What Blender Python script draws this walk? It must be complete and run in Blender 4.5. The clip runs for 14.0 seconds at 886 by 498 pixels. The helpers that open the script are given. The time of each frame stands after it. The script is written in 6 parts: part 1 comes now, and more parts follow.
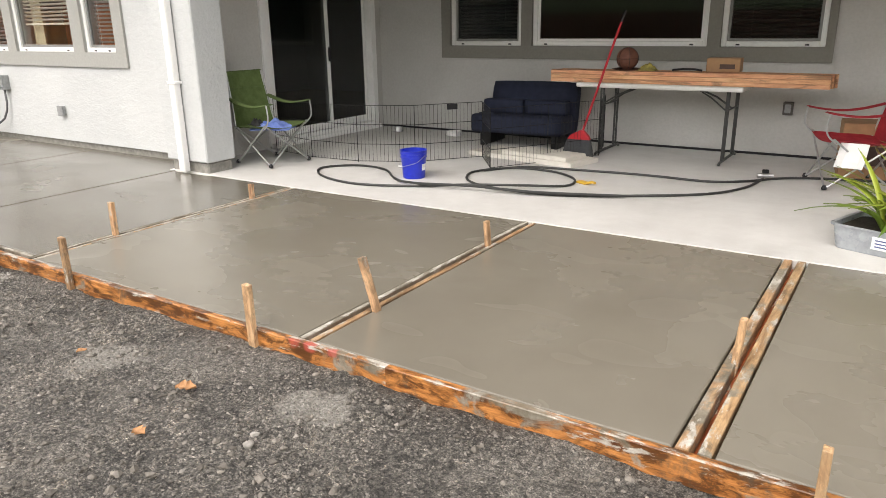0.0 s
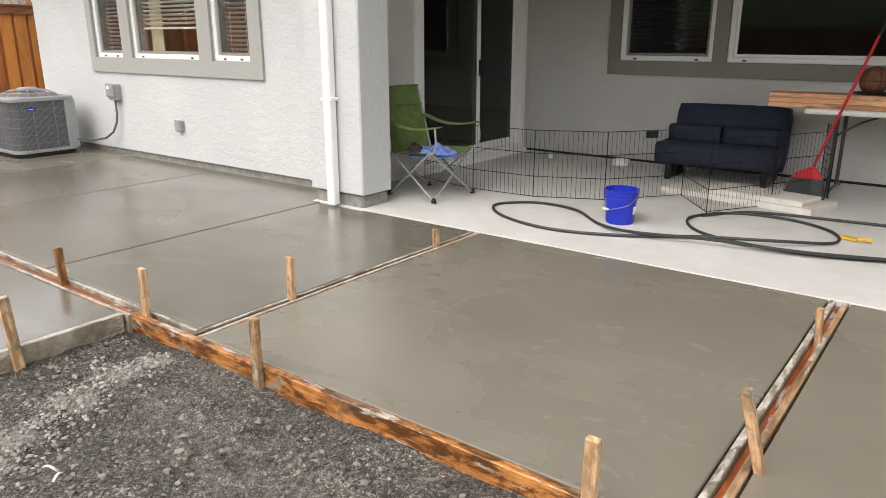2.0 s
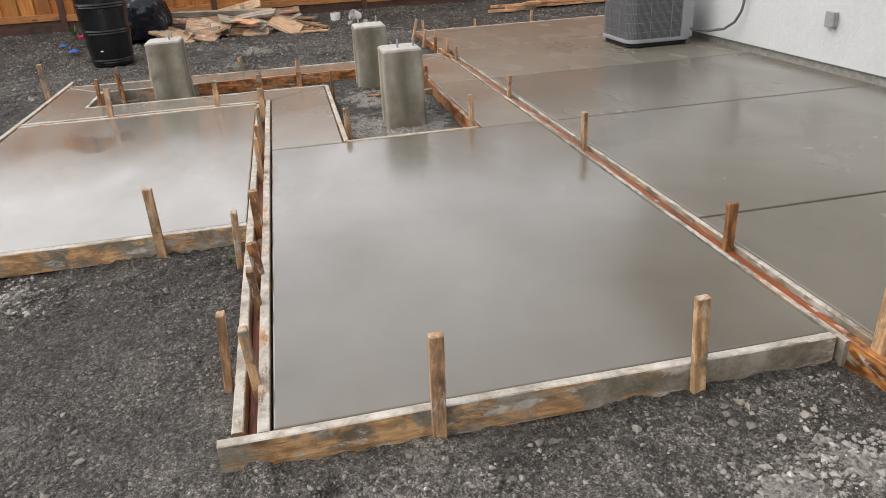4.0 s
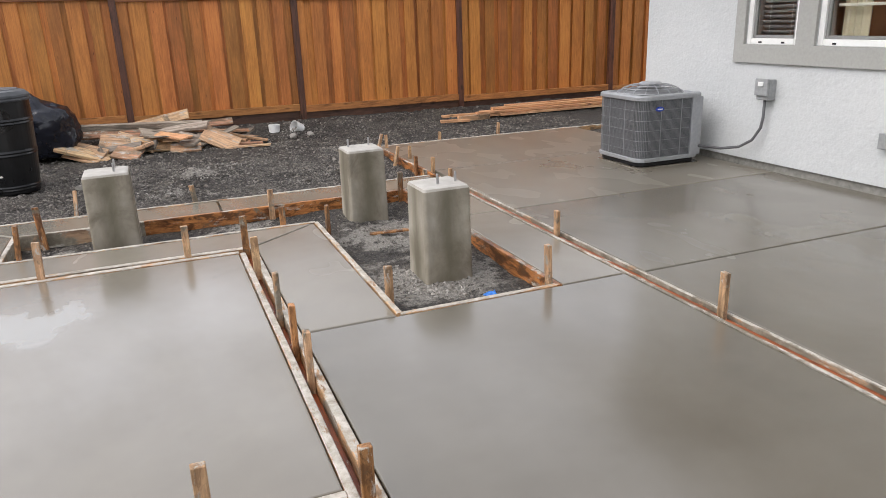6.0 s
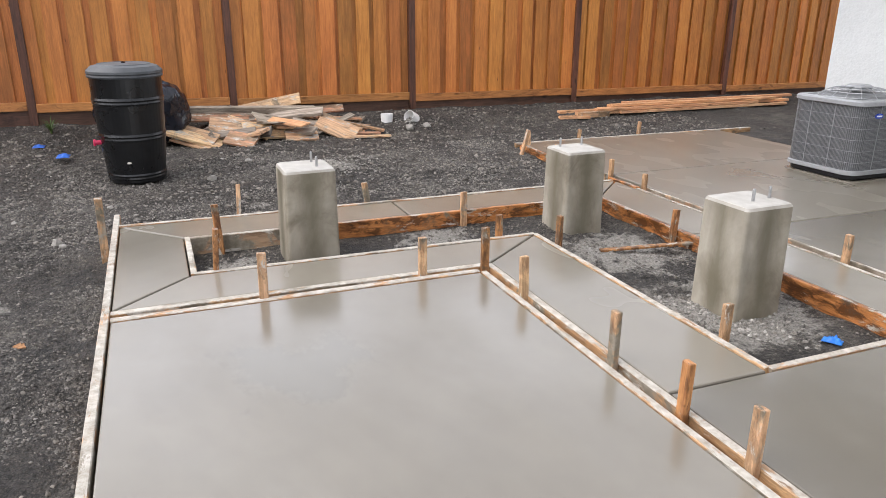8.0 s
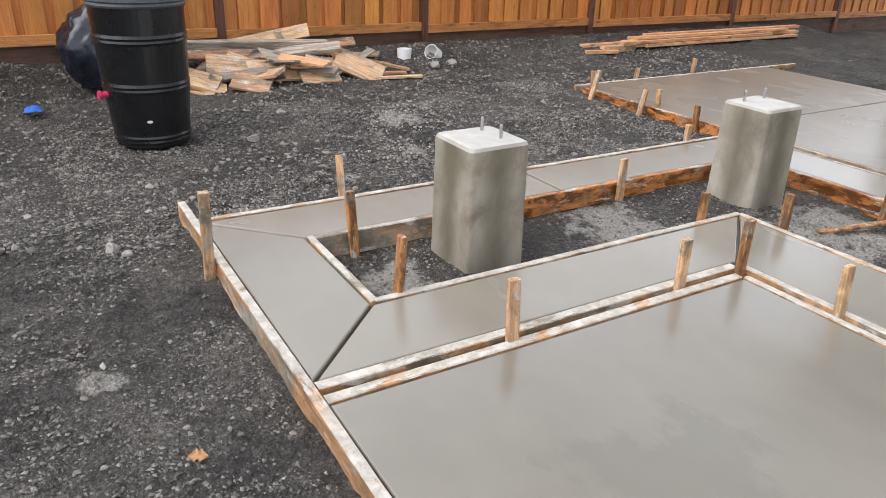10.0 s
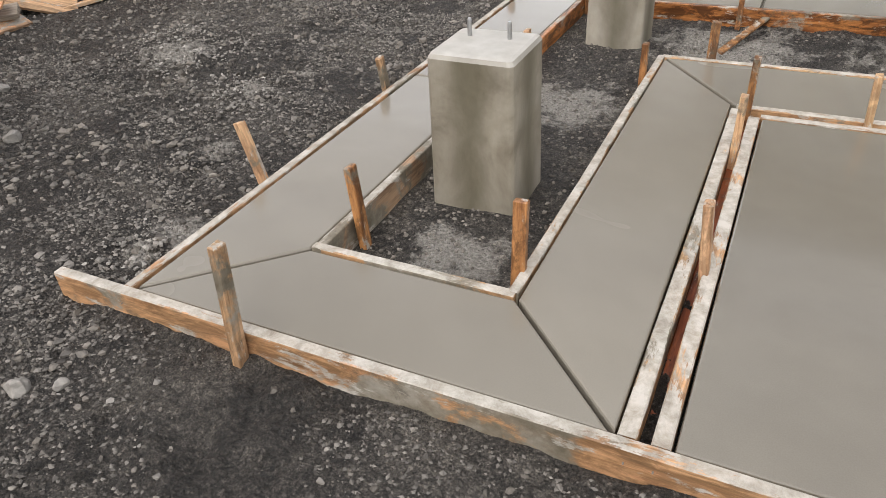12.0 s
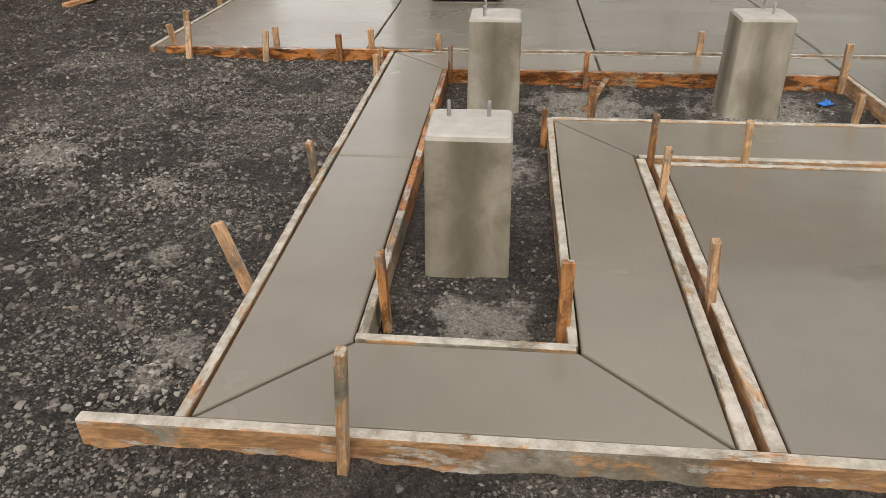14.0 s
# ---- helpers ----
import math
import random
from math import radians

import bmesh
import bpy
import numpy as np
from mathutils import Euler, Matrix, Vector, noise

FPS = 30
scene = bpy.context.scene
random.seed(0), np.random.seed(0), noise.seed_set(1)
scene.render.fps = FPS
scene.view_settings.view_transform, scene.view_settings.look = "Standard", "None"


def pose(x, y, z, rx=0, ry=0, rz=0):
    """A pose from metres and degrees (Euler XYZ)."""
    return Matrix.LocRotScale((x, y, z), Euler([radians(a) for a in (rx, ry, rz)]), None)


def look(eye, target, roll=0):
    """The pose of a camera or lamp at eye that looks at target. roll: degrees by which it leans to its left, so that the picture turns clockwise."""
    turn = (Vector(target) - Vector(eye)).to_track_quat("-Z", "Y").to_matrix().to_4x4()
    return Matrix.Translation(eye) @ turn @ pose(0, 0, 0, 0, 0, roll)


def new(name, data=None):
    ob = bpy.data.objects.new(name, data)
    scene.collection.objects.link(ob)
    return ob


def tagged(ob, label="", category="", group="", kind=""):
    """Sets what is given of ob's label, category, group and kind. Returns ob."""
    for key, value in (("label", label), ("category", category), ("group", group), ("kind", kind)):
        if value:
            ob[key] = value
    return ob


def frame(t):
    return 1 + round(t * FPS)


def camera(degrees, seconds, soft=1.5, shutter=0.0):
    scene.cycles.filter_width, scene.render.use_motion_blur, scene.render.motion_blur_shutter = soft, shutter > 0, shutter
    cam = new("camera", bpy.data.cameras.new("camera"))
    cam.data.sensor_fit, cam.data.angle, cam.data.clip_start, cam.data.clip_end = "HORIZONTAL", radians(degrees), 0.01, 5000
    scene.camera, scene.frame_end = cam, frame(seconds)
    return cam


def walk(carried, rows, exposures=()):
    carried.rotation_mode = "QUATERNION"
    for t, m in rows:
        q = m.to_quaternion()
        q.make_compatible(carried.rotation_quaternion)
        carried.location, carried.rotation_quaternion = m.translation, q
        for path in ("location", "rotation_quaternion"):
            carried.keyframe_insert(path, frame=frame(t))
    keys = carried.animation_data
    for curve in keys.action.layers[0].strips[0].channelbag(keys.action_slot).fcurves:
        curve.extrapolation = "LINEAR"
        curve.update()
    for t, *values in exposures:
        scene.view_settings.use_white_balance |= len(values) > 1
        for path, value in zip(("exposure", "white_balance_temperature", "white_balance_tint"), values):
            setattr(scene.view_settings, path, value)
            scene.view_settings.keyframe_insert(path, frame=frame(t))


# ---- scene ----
cam = camera(63.5, 14.0, soft=0.8)
PATH = [
    (0, (-0.277, 0.214, 1.449), (-1.316, 1.813, 0.845), -0.9),
    (0.5, (-0.64, 0.361, 1.45), (-1.843, 1.843, 0.852), 0.1),
    (1, (-1.106, 0.442, 1.406), (-2.297, 1.936, 0.815), 0.8),
    (1.5, (-1.608, 0.523, 1.401), (-2.807, 1.991, 0.764), 1.5),
    (2, (-2.07, 0.631, 1.417), (-3.226, 2.16, 0.847), 0.0),
    (2.5, (-2.559, 0.655, 1.412), (-3.831, 2.094, 0.854), 0.4),
    (3, (-3.021, 0.588, 1.456), (-4.491, 1.687, 0.661), -0.8),
    (3.5, (-3.413, 0.66, 1.387), (-5.106, 1.387, 0.61), -2.7),
    (4, (-3.725, 0.673, 1.418), (-5.508, 1.021, 0.582), -3.3),
    (4.2, (-3.872, 0.66, 1.409), (-5.653, 1.035, 0.579), -2.6),
    (6.3, (-5.571, -0.226, 1.52), (-7.334, 0.492, 0.909), -1.8),
    (6.5, (-5.693, -0.32, 1.517), (-7.457, 0.396, 0.905), -1.1),
    (7, (-6.035, -0.626, 1.488), (-7.815, 0.132, 0.981), -1.7),
    (7.5, (-6.428, -0.962, 1.502), (-8.221, -0.322, 0.889), 0.2),
    (8, (-6.75, -1.32, 1.457), (-8.511, -0.618, 0.82), 0.3),
    (8.2, (-6.874, -1.433, 1.454), (-8.607, -0.74, 0.735), 1.9),
    (10.3, (-8.803, -2.467, 1.393), (-10.264, -1.413, 0.524), 1.6),
    (10.5, (-8.976, -2.571, 1.429), (-10.347, -1.435, 0.519), 1.6),
    (11, (-9.405, -2.739, 1.439), (-10.733, -1.603, 0.466), -1.3),
    (11.5, (-9.872, -2.848, 1.436), (-10.903, -1.548, 0.32), -1.2),
    (12, (-10.25, -2.854, 1.365), (-11.013, -1.389, 0.238), -3.6),
    (12.5, (-10.629, -2.877, 1.324), (-11.148, -1.351, 0.14), -1.0),
    (13, (-10.92, -2.995, 1.39), (-11.25, -1.501, 0.101), -5.3),
    (13.5, (-11.056, -3.025, 1.416), (-11.233, -1.394, 0.272), -3.4),
    (14, (-11.115, -3.142, 1.481), (-11.281, -1.421, 0.476), -0.5),
]
walk(cam, [(t, look(eye, target, roll)) for t, eye, target, roll in PATH],
     exposures=[(0, 1.72, 7150, 12), (1.5, 1.57, 7050, 12), (2.5, 1.50, 7050, 12), (4, 1.21, 6850, 12), (7, 1.40, 6600, 13), (8, 1.54, 6550, 13), (10.5, 1.54, 6400, 11), (11.2, 1.50, 6500, 11), (12.5, 1.09, 7000, 12), (14, 0.99, 7300, 11)])

# ---- light ----
world = bpy.data.worlds.new("overcast_sky")
scene.world = world
world.use_nodes = True
wn, wl = world.node_tree.nodes, world.node_tree.links
sky = wn.new("ShaderNodeTexSky")
sky.sky_type, sky.sun_disc = "NISHITA", False
sky.sun_elevation, sky.sun_rotation = radians(52), radians(200)
sky.air_density, sky.dust_density, sky.ozone_density = 1.0, 1.0, 1.0
hsv = wn.new("ShaderNodeHueSaturation")
hsv.inputs["Saturation"].default_value = 0.22
wl.new(sky.outputs["Color"], hsv.inputs["Color"])
wl.new(hsv.outputs["Color"], wn["Background"].inputs["Color"])
wn["Background"].inputs["Strength"].default_value = 0.15

sun_data = bpy.data.lights.new("sun", "SUN")
sun_data.energy, sun_data.angle, sun_data.color = 0.5, radians(40), (1.0, 0.97, 0.93)
sun = new("sun", sun_data)
sun.matrix_world = look((-3, -8, 14), (-6, 3, 0))


# ---- materials ----
class Mat:
    """A node material with short helpers."""

    def __init__(self, name):
        self.m = bpy.data.materials.new(name)
        self.m.use_nodes = True
        self.n, self.l = self.m.node_tree.nodes, self.m.node_tree.links
        self.b = self.n["Principled BSDF"]
        self.co = self.n.new("ShaderNodeTexCoord").outputs["Object"]
        self.geo = self.n.new("ShaderNodeNewGeometry")
        self.info = self.n.new("ShaderNodeObjectInfo")

    def put(self, socket, value):
        if isinstance(value, (int, float, tuple)):
            socket.default_value = (*value, 1.0) if isinstance(value, tuple) and len(value) == 3 else value
        else:
            self.l.new(value, socket)

    def set(self, **values):
        for key, value in values.items():
            self.put(self.b.inputs[key.replace("_", " ")], value)
        return self

    def map(self, scale=(1, 1, 1), coords=None):
        node = self.n.new("ShaderNodeMapping")
        node.inputs["Scale"].default_value = scale
        self.l.new(coords or self.co, node.inputs["Vector"])
        return node.outputs["Vector"]

    def world(self, scale=(1, 1, 1)):
        return self.map(scale, self.geo.outputs["Position"])

    def noise(self, scale, detail=4.0, rough=0.55, coords=None, warp=0.0):
        node = self.n.new("ShaderNodeTexNoise")
        node.inputs["Scale"].default_value, node.inputs["Detail"].default_value = scale, detail
        node.inputs["Roughness"].default_value, node.inputs["Distortion"].default_value = rough, warp
        self.l.new(coords or self.geo.outputs["Position"], node.inputs["Vector"])
        return node.outputs["Fac"]

    def cells(self, scale, coords=None, feature="F1"):
        node = self.n.new("ShaderNodeTexVoronoi")
        node.inputs["Scale"].default_value, node.feature = scale, feature
        self.l.new(coords or self.geo.outputs["Position"], node.inputs["Vector"])
        return node.outputs["Distance"]

    def grains(self, scale, coords=None):
        """A random value for each cell, and the distance to the cell's middle."""
        node = self.n.new("ShaderNodeTexVoronoi")
        node.inputs["Scale"].default_value = scale
        self.l.new(coords or self.geo.outputs["Position"], node.inputs["Vector"])
        sep = self.n.new("ShaderNodeSeparateColor")
        self.l.new(node.outputs["Color"], sep.inputs[0])
        return sep.outputs[0], node.outputs["Distance"]

    def ramp(self, fac, *stops):
        node = self.n.new("ShaderNodeValToRGB")
        e = node.color_ramp.elements
        while len(e) < len(stops):
            e.new(0.5)
        for item, (pos, col) in zip(e, stops):
            item.position = pos
            item.color = (col, col, col, 1) if isinstance(col, (int, float)) else (*col, 1)
        self.l.new(fac, node.inputs["Fac"])
        return node.outputs["Color"]

    def mix(self, fac, a, b, blend="MIX"):
        node = self.n.new("ShaderNodeMix")
        node.data_type, node.blend_type = "RGBA", blend
        self.put(node.inputs[0], fac)
        for i, v in ((6, a), (7, b)):
            self.put(node.inputs[i], (v, v, v) if isinstance(v, (int, float)) else v)
        return node.outputs[2]

    def math(self, op, a, b=0.0):
        node = self.n.new("ShaderNodeMath")
        node.operation = op
        self.put(node.inputs[0], a)
        self.put(node.inputs[1], b)
        return node.outputs[0]

    def bump(self, height, strength=0.3, distance=0.01, below=None):
        node = self.n.new("ShaderNodeBump")
        node.inputs["Strength"].default_value, node.inputs["Distance"].default_value = strength, distance
        self.l.new(height, node.inputs["Height"])
        if below is not None:
            self.l.new(below, node.inputs["Normal"])
        self.l.new(node.outputs["Normal"], self.b.inputs["Normal"])
        return node.outputs["Normal"]


def plain(name, col, rough=0.5, metal=0.0, var=0.12, scale=30.0, bump=0.0):
    """A plain paint, plastic or metal with slight wear."""
    k = Mat(name)
    f = k.noise(scale, 5)
    lo, hi = tuple(c * (1 - var) for c in col), tuple(min(1, c * (1 + var)) for c in col)
    k.set(Base_Color=k.ramp(f, (0.3, lo), (0.7, hi)), Metallic=metal,
          Roughness=k.ramp(k.noise(scale * 0.3, 4), (0.3, max(0.02, rough - 0.08)), (0.75, min(1, rough + 0.1))))
    if bump:
        k.bump(k.noise(scale * 6, 3), bump, 0.002)
    return k.m


def wet_concrete(name, tone=1.0, water=1.0, dull=0.0):
    k = Mat(name)
    big, mid = k.noise(0.55, 5, 0.6, warp=0.6), k.noise(3.0, 5, 0.6)
    trowel = k.noise(1.6, 4, 0.55, k.world((1.0, 1.8, 1.0)), 0.8)
    col = k.ramp(big, (0.25, tuple(tone * c for c in (0.208, 0.184, 0.143))), (0.5, tuple(tone * c for c in (0.248, 0.223, 0.178))), (0.75, tuple(tone * c for c in (0.293, 0.268, 0.220))))
    col = k.mix(0.16 if not dull else 0.08, col, k.ramp(mid, (0.3, 0.35), (0.7, 0.65)), "OVERLAY")
    col = k.mix(0.06, col, k.ramp(trowel, (0.3, 0.3), (0.7, 0.7)), "OVERLAY")
    grit = k.noise(260, 3)
    col = k.mix(0.12, col, k.ramp(grit, (0.3, 0.25), (0.7, 0.75)), "OVERLAY")
    col = k.mix(0.2, col, k.ramp(k.info.outputs["Random"], (0.0, 0.38), (1.0, 0.62)), "OVERLAY")
    specks = k.math("MULTIPLY", k.ramp(k.cells(5.5), (0.022, 1.0), (0.034, 0.0)), 0.0 if dull else k.ramp(k.noise(1.1, 3), (0.54, 0.0), (0.62, 0.8)))
    col = k.mix(specks, col, (0.045, 0.04, 0.035))
    rough = k.mix(0.25, k.ramp(big, (0.25, 0.16 + dull * 1.4), (0.75, 0.28 + dull)), k.ramp(trowel, (0.2, 0.13 + dull * 1.4), (0.8, 0.25 + dull)))
    film = k.ramp(k.noise(0.8, 2, 0.45, k.world((1.0, 1.7, 1.0)), 0.3), (0.32, 0.40 * water), (0.62, 0.9 * water))
    sheen = k.ramp(k.noise(1.3, 2, 0.45, k.world((1.0, 2.0, 1.0)), 0.3), (0.3, 0.11 + dull * 0.5), (0.7, 0.27 + dull))
    if water > 1.0:
        # a thin pool of bleed water on the outer slab
        far = k.n.new("ShaderNodeVectorMath")
        far.operation = "DISTANCE"
        far.inputs[1].default_value = (-9.55, -0.85, 0.0)
        k.l.new(k.geo.outputs["Position"], far.inputs[0])
        reach = k.math("ADD", k.math("DIVIDE", far.outputs["Value"], 0.5), k.math("MULTIPLY", k.noise(2.8, 8, 0.68, k.world((1.0, 1.5, 1.0))), 2.6))
        pool = k.ramp(k.math("MULTIPLY", reach, 0.5), (0.84, 1.0), (0.98, 0.0))
        film, sheen, rough = k.mix(pool, film, 1.0), k.mix(pool, sheen, 0.09), k.mix(pool, rough, 0.15)
        col = k.mix(k.math("MULTIPLY", pool, 0.6), col, tuple(tone * c for c in (0.17, 0.155, 0.118)))
    k.set(Base_Color=col, Roughness=rough, IOR=1.5, Coat_Weight=film, Coat_IOR=1.45, Coat_Roughness=sheen)
    k.bump(k.noise(2.2, 3, 0.45), 0.03, 0.004, k.bump(grit, 0.04, 0.001))
    return k.m


def dry_concrete():
    k = Mat("dry_concrete")
    big, mid, grit = k.noise(0.9, 6, 0.62), k.noise(7, 5), k.noise(180, 3)
    col = k.ramp(big, (0.3, (0.50, 0.49, 0.47)), (0.55, (0.60, 0.59, 0.57)), (0.75, (0.66, 0.65, 0.63)))
    col = k.mix(0.3, col, k.ramp(mid, (0.35, 0.38), (0.65, 0.58)), "OVERLAY")
    col = k.mix(0.15, col, k.ramp(grit, (0.3, 0.3), (0.7, 0.7)), "OVERLAY")
    k.set(Base_Color=col, Roughness=k.ramp(mid, (0.3, 0.5), (0.7, 0.8)))
    k.bump(grit, 0.15, 0.001)
    return k.m


def pier_concrete():
    k = Mat("pier_concrete")
    streak = k.noise(5, 5, 0.6, k.world((1, 1, 0.3)), 0.6)
    blot = k.noise(2.6, 6, 0.62, warp=0.5)
    col = k.ramp(blot, (0.28, (0.13, 0.108, 0.076)), (0.46, (0.28, 0.25, 0.195)), (0.72, (0.41, 0.375, 0.31)))
    col = k.mix(0.35, col, k.ramp(streak, (0.35, 0.25), (0.65, 0.70)), "OVERLAY")
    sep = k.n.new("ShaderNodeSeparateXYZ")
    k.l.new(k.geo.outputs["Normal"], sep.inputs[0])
    # Upward faces take a paler grey than the sides.
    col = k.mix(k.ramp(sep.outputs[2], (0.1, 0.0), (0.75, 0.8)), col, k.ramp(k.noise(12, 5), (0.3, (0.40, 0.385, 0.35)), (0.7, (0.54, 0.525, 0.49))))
    split = k.n.new("ShaderNodeSeparateXYZ")
    k.l.new(k.co, split.inputs[0])
    inner = k.math("DIVIDE", k.math("MINIMUM", k.math("ABSOLUTE", split.outputs[0]), k.math("ABSOLUTE", split.outputs[1])), 0.17)
    wet = k.math("ADD", inner, k.math("MULTIPLY", k.noise(4.0, 6, 0.65, k.world((1, 1, 0.45)), 0.4), 1.3))
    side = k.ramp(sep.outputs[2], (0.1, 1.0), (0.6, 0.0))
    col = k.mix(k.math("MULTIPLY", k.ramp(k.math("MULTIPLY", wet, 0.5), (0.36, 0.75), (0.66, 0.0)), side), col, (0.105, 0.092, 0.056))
    pores = k.cells(60)
    col = k.mix(0.25, col, k.ramp(pores, (0.02, 0.15), (0.12, 0.5)), "OVERLAY")
    k.set(Base_Color=col, Roughness=k.ramp(blot, (0.3, 0.45), (0.7, 0.75)))
    k.bump(k.noise(90, 4), 0.25, 0.002)
    return k.m


GROUND = -0.10
DUST = [(-13.6, 0.25, 0.36), (-13.9, 0.62, 0.22), (-12.86, 0.0, 0.18), (-12.56, -0.62, 0.13), (-12.25, -1.2, 0.17), (-12.27, -1.42, 0.13), (-12.75, 0.36, 0.10), (-5.07, 2.30, 0.14), (-5.06, 2.13, 0.16), (-5.0, 1.89, 0.16), (-4.92, 1.63, 0.18), (-4.8, 1.47, 0.15), (-5.1, 1.0, 0.16), (-5.15, 0.72, 0.14), (-7.06, -0.76, 0.16), (-9.6, -2.35, 0.22), (-10.89, -2.25, 0.12), (-3.44, 1.98, 0.3), (-2.19, 2.15, 0.25), (-1.4, 1.7, 0.3), (-11.2, -0.95, 0.3), (-9.5, 1.5, 0.75), (-10.6, 1.5, 0.7), (-11.25, 0.5, 0.5)]


def soil():
    k = Mat("gravel_soil")
    big, mid = k.noise(0.45, 6, 0.6), k.noise(2.4, 6, 0.65)
    damp = k.ramp(big, (0.32, (0.074, 0.064, 0.054)), (0.5, (0.104, 0.092, 0.079)), (0.7, (0.146, 0.132, 0.114)))
    dry = k.ramp(big, (0.30, (0.180, 0.162, 0.138)), (0.5, (0.245, 0.224, 0.194)), (0.7, (0.32, 0.296, 0.262)))
    sep = k.n.new("ShaderNodeSeparateXYZ")
    k.l.new(k.geo.outputs["Position"], sep.inputs[0])
    reach = k.math("ADD", sep.outputs[0], k.math("MULTIPLY", k.noise(0.9, 5, 0.6), 2.6))
    node = k.n.new("ShaderNodeMapRange")
    node.inputs[1].default_value, node.inputs[2].default_value = -6.3, -3.6
    k.l.new(reach, node.inputs[0])
    col = k.mix(node.outputs[0], damp, dry)
    col = k.mix(0.7, col, k.ramp(mid, (0.34, 0.28), (0.5, 0.48), (0.66, 0.72)), "OVERLAY")
    col = k.mix(0.6, col, k.ramp(k.noise(9, 5, 0.6, warp=0.4), (0.34, 0.26), (0.5, 0.5), (0.66, 0.72)), "OVERLAY")
    (tone_a, stones), (tone_b, crumbs) = k.grains(58), k.grains(130)
    packed = k.ramp(k.noise(1.5, 8, 0.68, warp=0.5), (0.50, 0.0), (0.60, 0.85))
    loose = k.math("SUBTRACT", 1.0, packed)
    col = k.mix(k.math("MULTIPLY", packed, 0.5), col, k.mix(node.outputs[0], (0.185, 0.165, 0.138), (0.33, 0.305, 0.268)))
    fine = k.noise(150, 6, 0.75)
    col = k.mix(0.75, col, k.ramp(fine, (0.40, 0.10), (0.62, 0.90)), "OVERLAY")
    clod = k.noise(38, 5, 0.7)
    col = k.mix(0.6, col, k.ramp(clod, (0.38, 0.08), (0.62, 0.88)), "OVERLAY")
    col = k.mix(k.math("MULTIPLY", loose, 0.28), col, k.ramp(tone_a, (0.0, 0.22), (0.6, 0.50), (0.9, 0.68), (1.0, 0.92)), "OVERLAY")
    col = k.mix(k.math("ADD", 0.15, k.math("MULTIPLY", loose, 0.45)), col, k.ramp(tone_b, (0.0, 0.18), (0.6, 0.52), (0.9, 0.72), (1.0, 0.95)), "OVERLAY")
    # Grain edges darkened in the colour, as the shade in crevices between stones.
    col = k.mix(k.math("MULTIPLY", loose, 0.6), col, k.ramp(stones, (0.25, 0.55), (0.65, 0.16)), "OVERLAY")
    col = k.mix(0.5, col, k.ramp(crumbs, (0.25, 0.55), (0.65, 0.12)), "OVERLAY")
    ragged = k.noise(6, 9, 0.74)
    dust = k.ramp(k.noise(70, 6, 0.75), (0.36, (0.20, 0.184, 0.158)), (0.52, (0.38, 0.355, 0.315)), (0.66, (0.52, 0.50, 0.455)))
    for x, y, r in DUST:
        far = k.n.new("ShaderNodeVectorMath")
        far.operation = "DISTANCE"
        far.inputs[1].default_value = (x, y, GROUND)
        k.l.new(k.geo.outputs["Position"], far.inputs[0])
        near = k.math("ADD", k.math("DIVIDE", far.outputs["Value"], r * 0.75), k.math("MULTIPLY", ragged, 3.0))
        col = k.mix(k.ramp(k.math("MULTIPLY", near, 0.33), (0.68, 0.85), (0.77, 0.0)), col, dust)
    k.set(Base_Color=col, Roughness=k.ramp(mid, (0.3, 0.6), (0.7, 0.92)))
    k.bump(k.noise(22, 6, 0.7), 0.9, 0.03, k.bump(stones, 0.8, -0.014, k.bump(crumbs, 1.0, -0.008, k.bump(fine, 1.0, 0.008))))
    return k.m


def pebble(name, lo, hi):
    k = Mat(name)
    col = k.ramp(k.geo.outputs["Random Per Island"], (0.0, lo), (0.8, hi), (1.0, tuple(min(1, c * 1.4) for c in hi)))
    col = k.mix(0.4, col, k.ramp(k.noise(60, 4), (0.3, 0.25), (0.7, 0.75)), "OVERLAY")
    k.set(Base_Color=col, Roughness=0.7)
    k.bump(k.noise(150, 3), 0.3, 0.002)
    return k.m


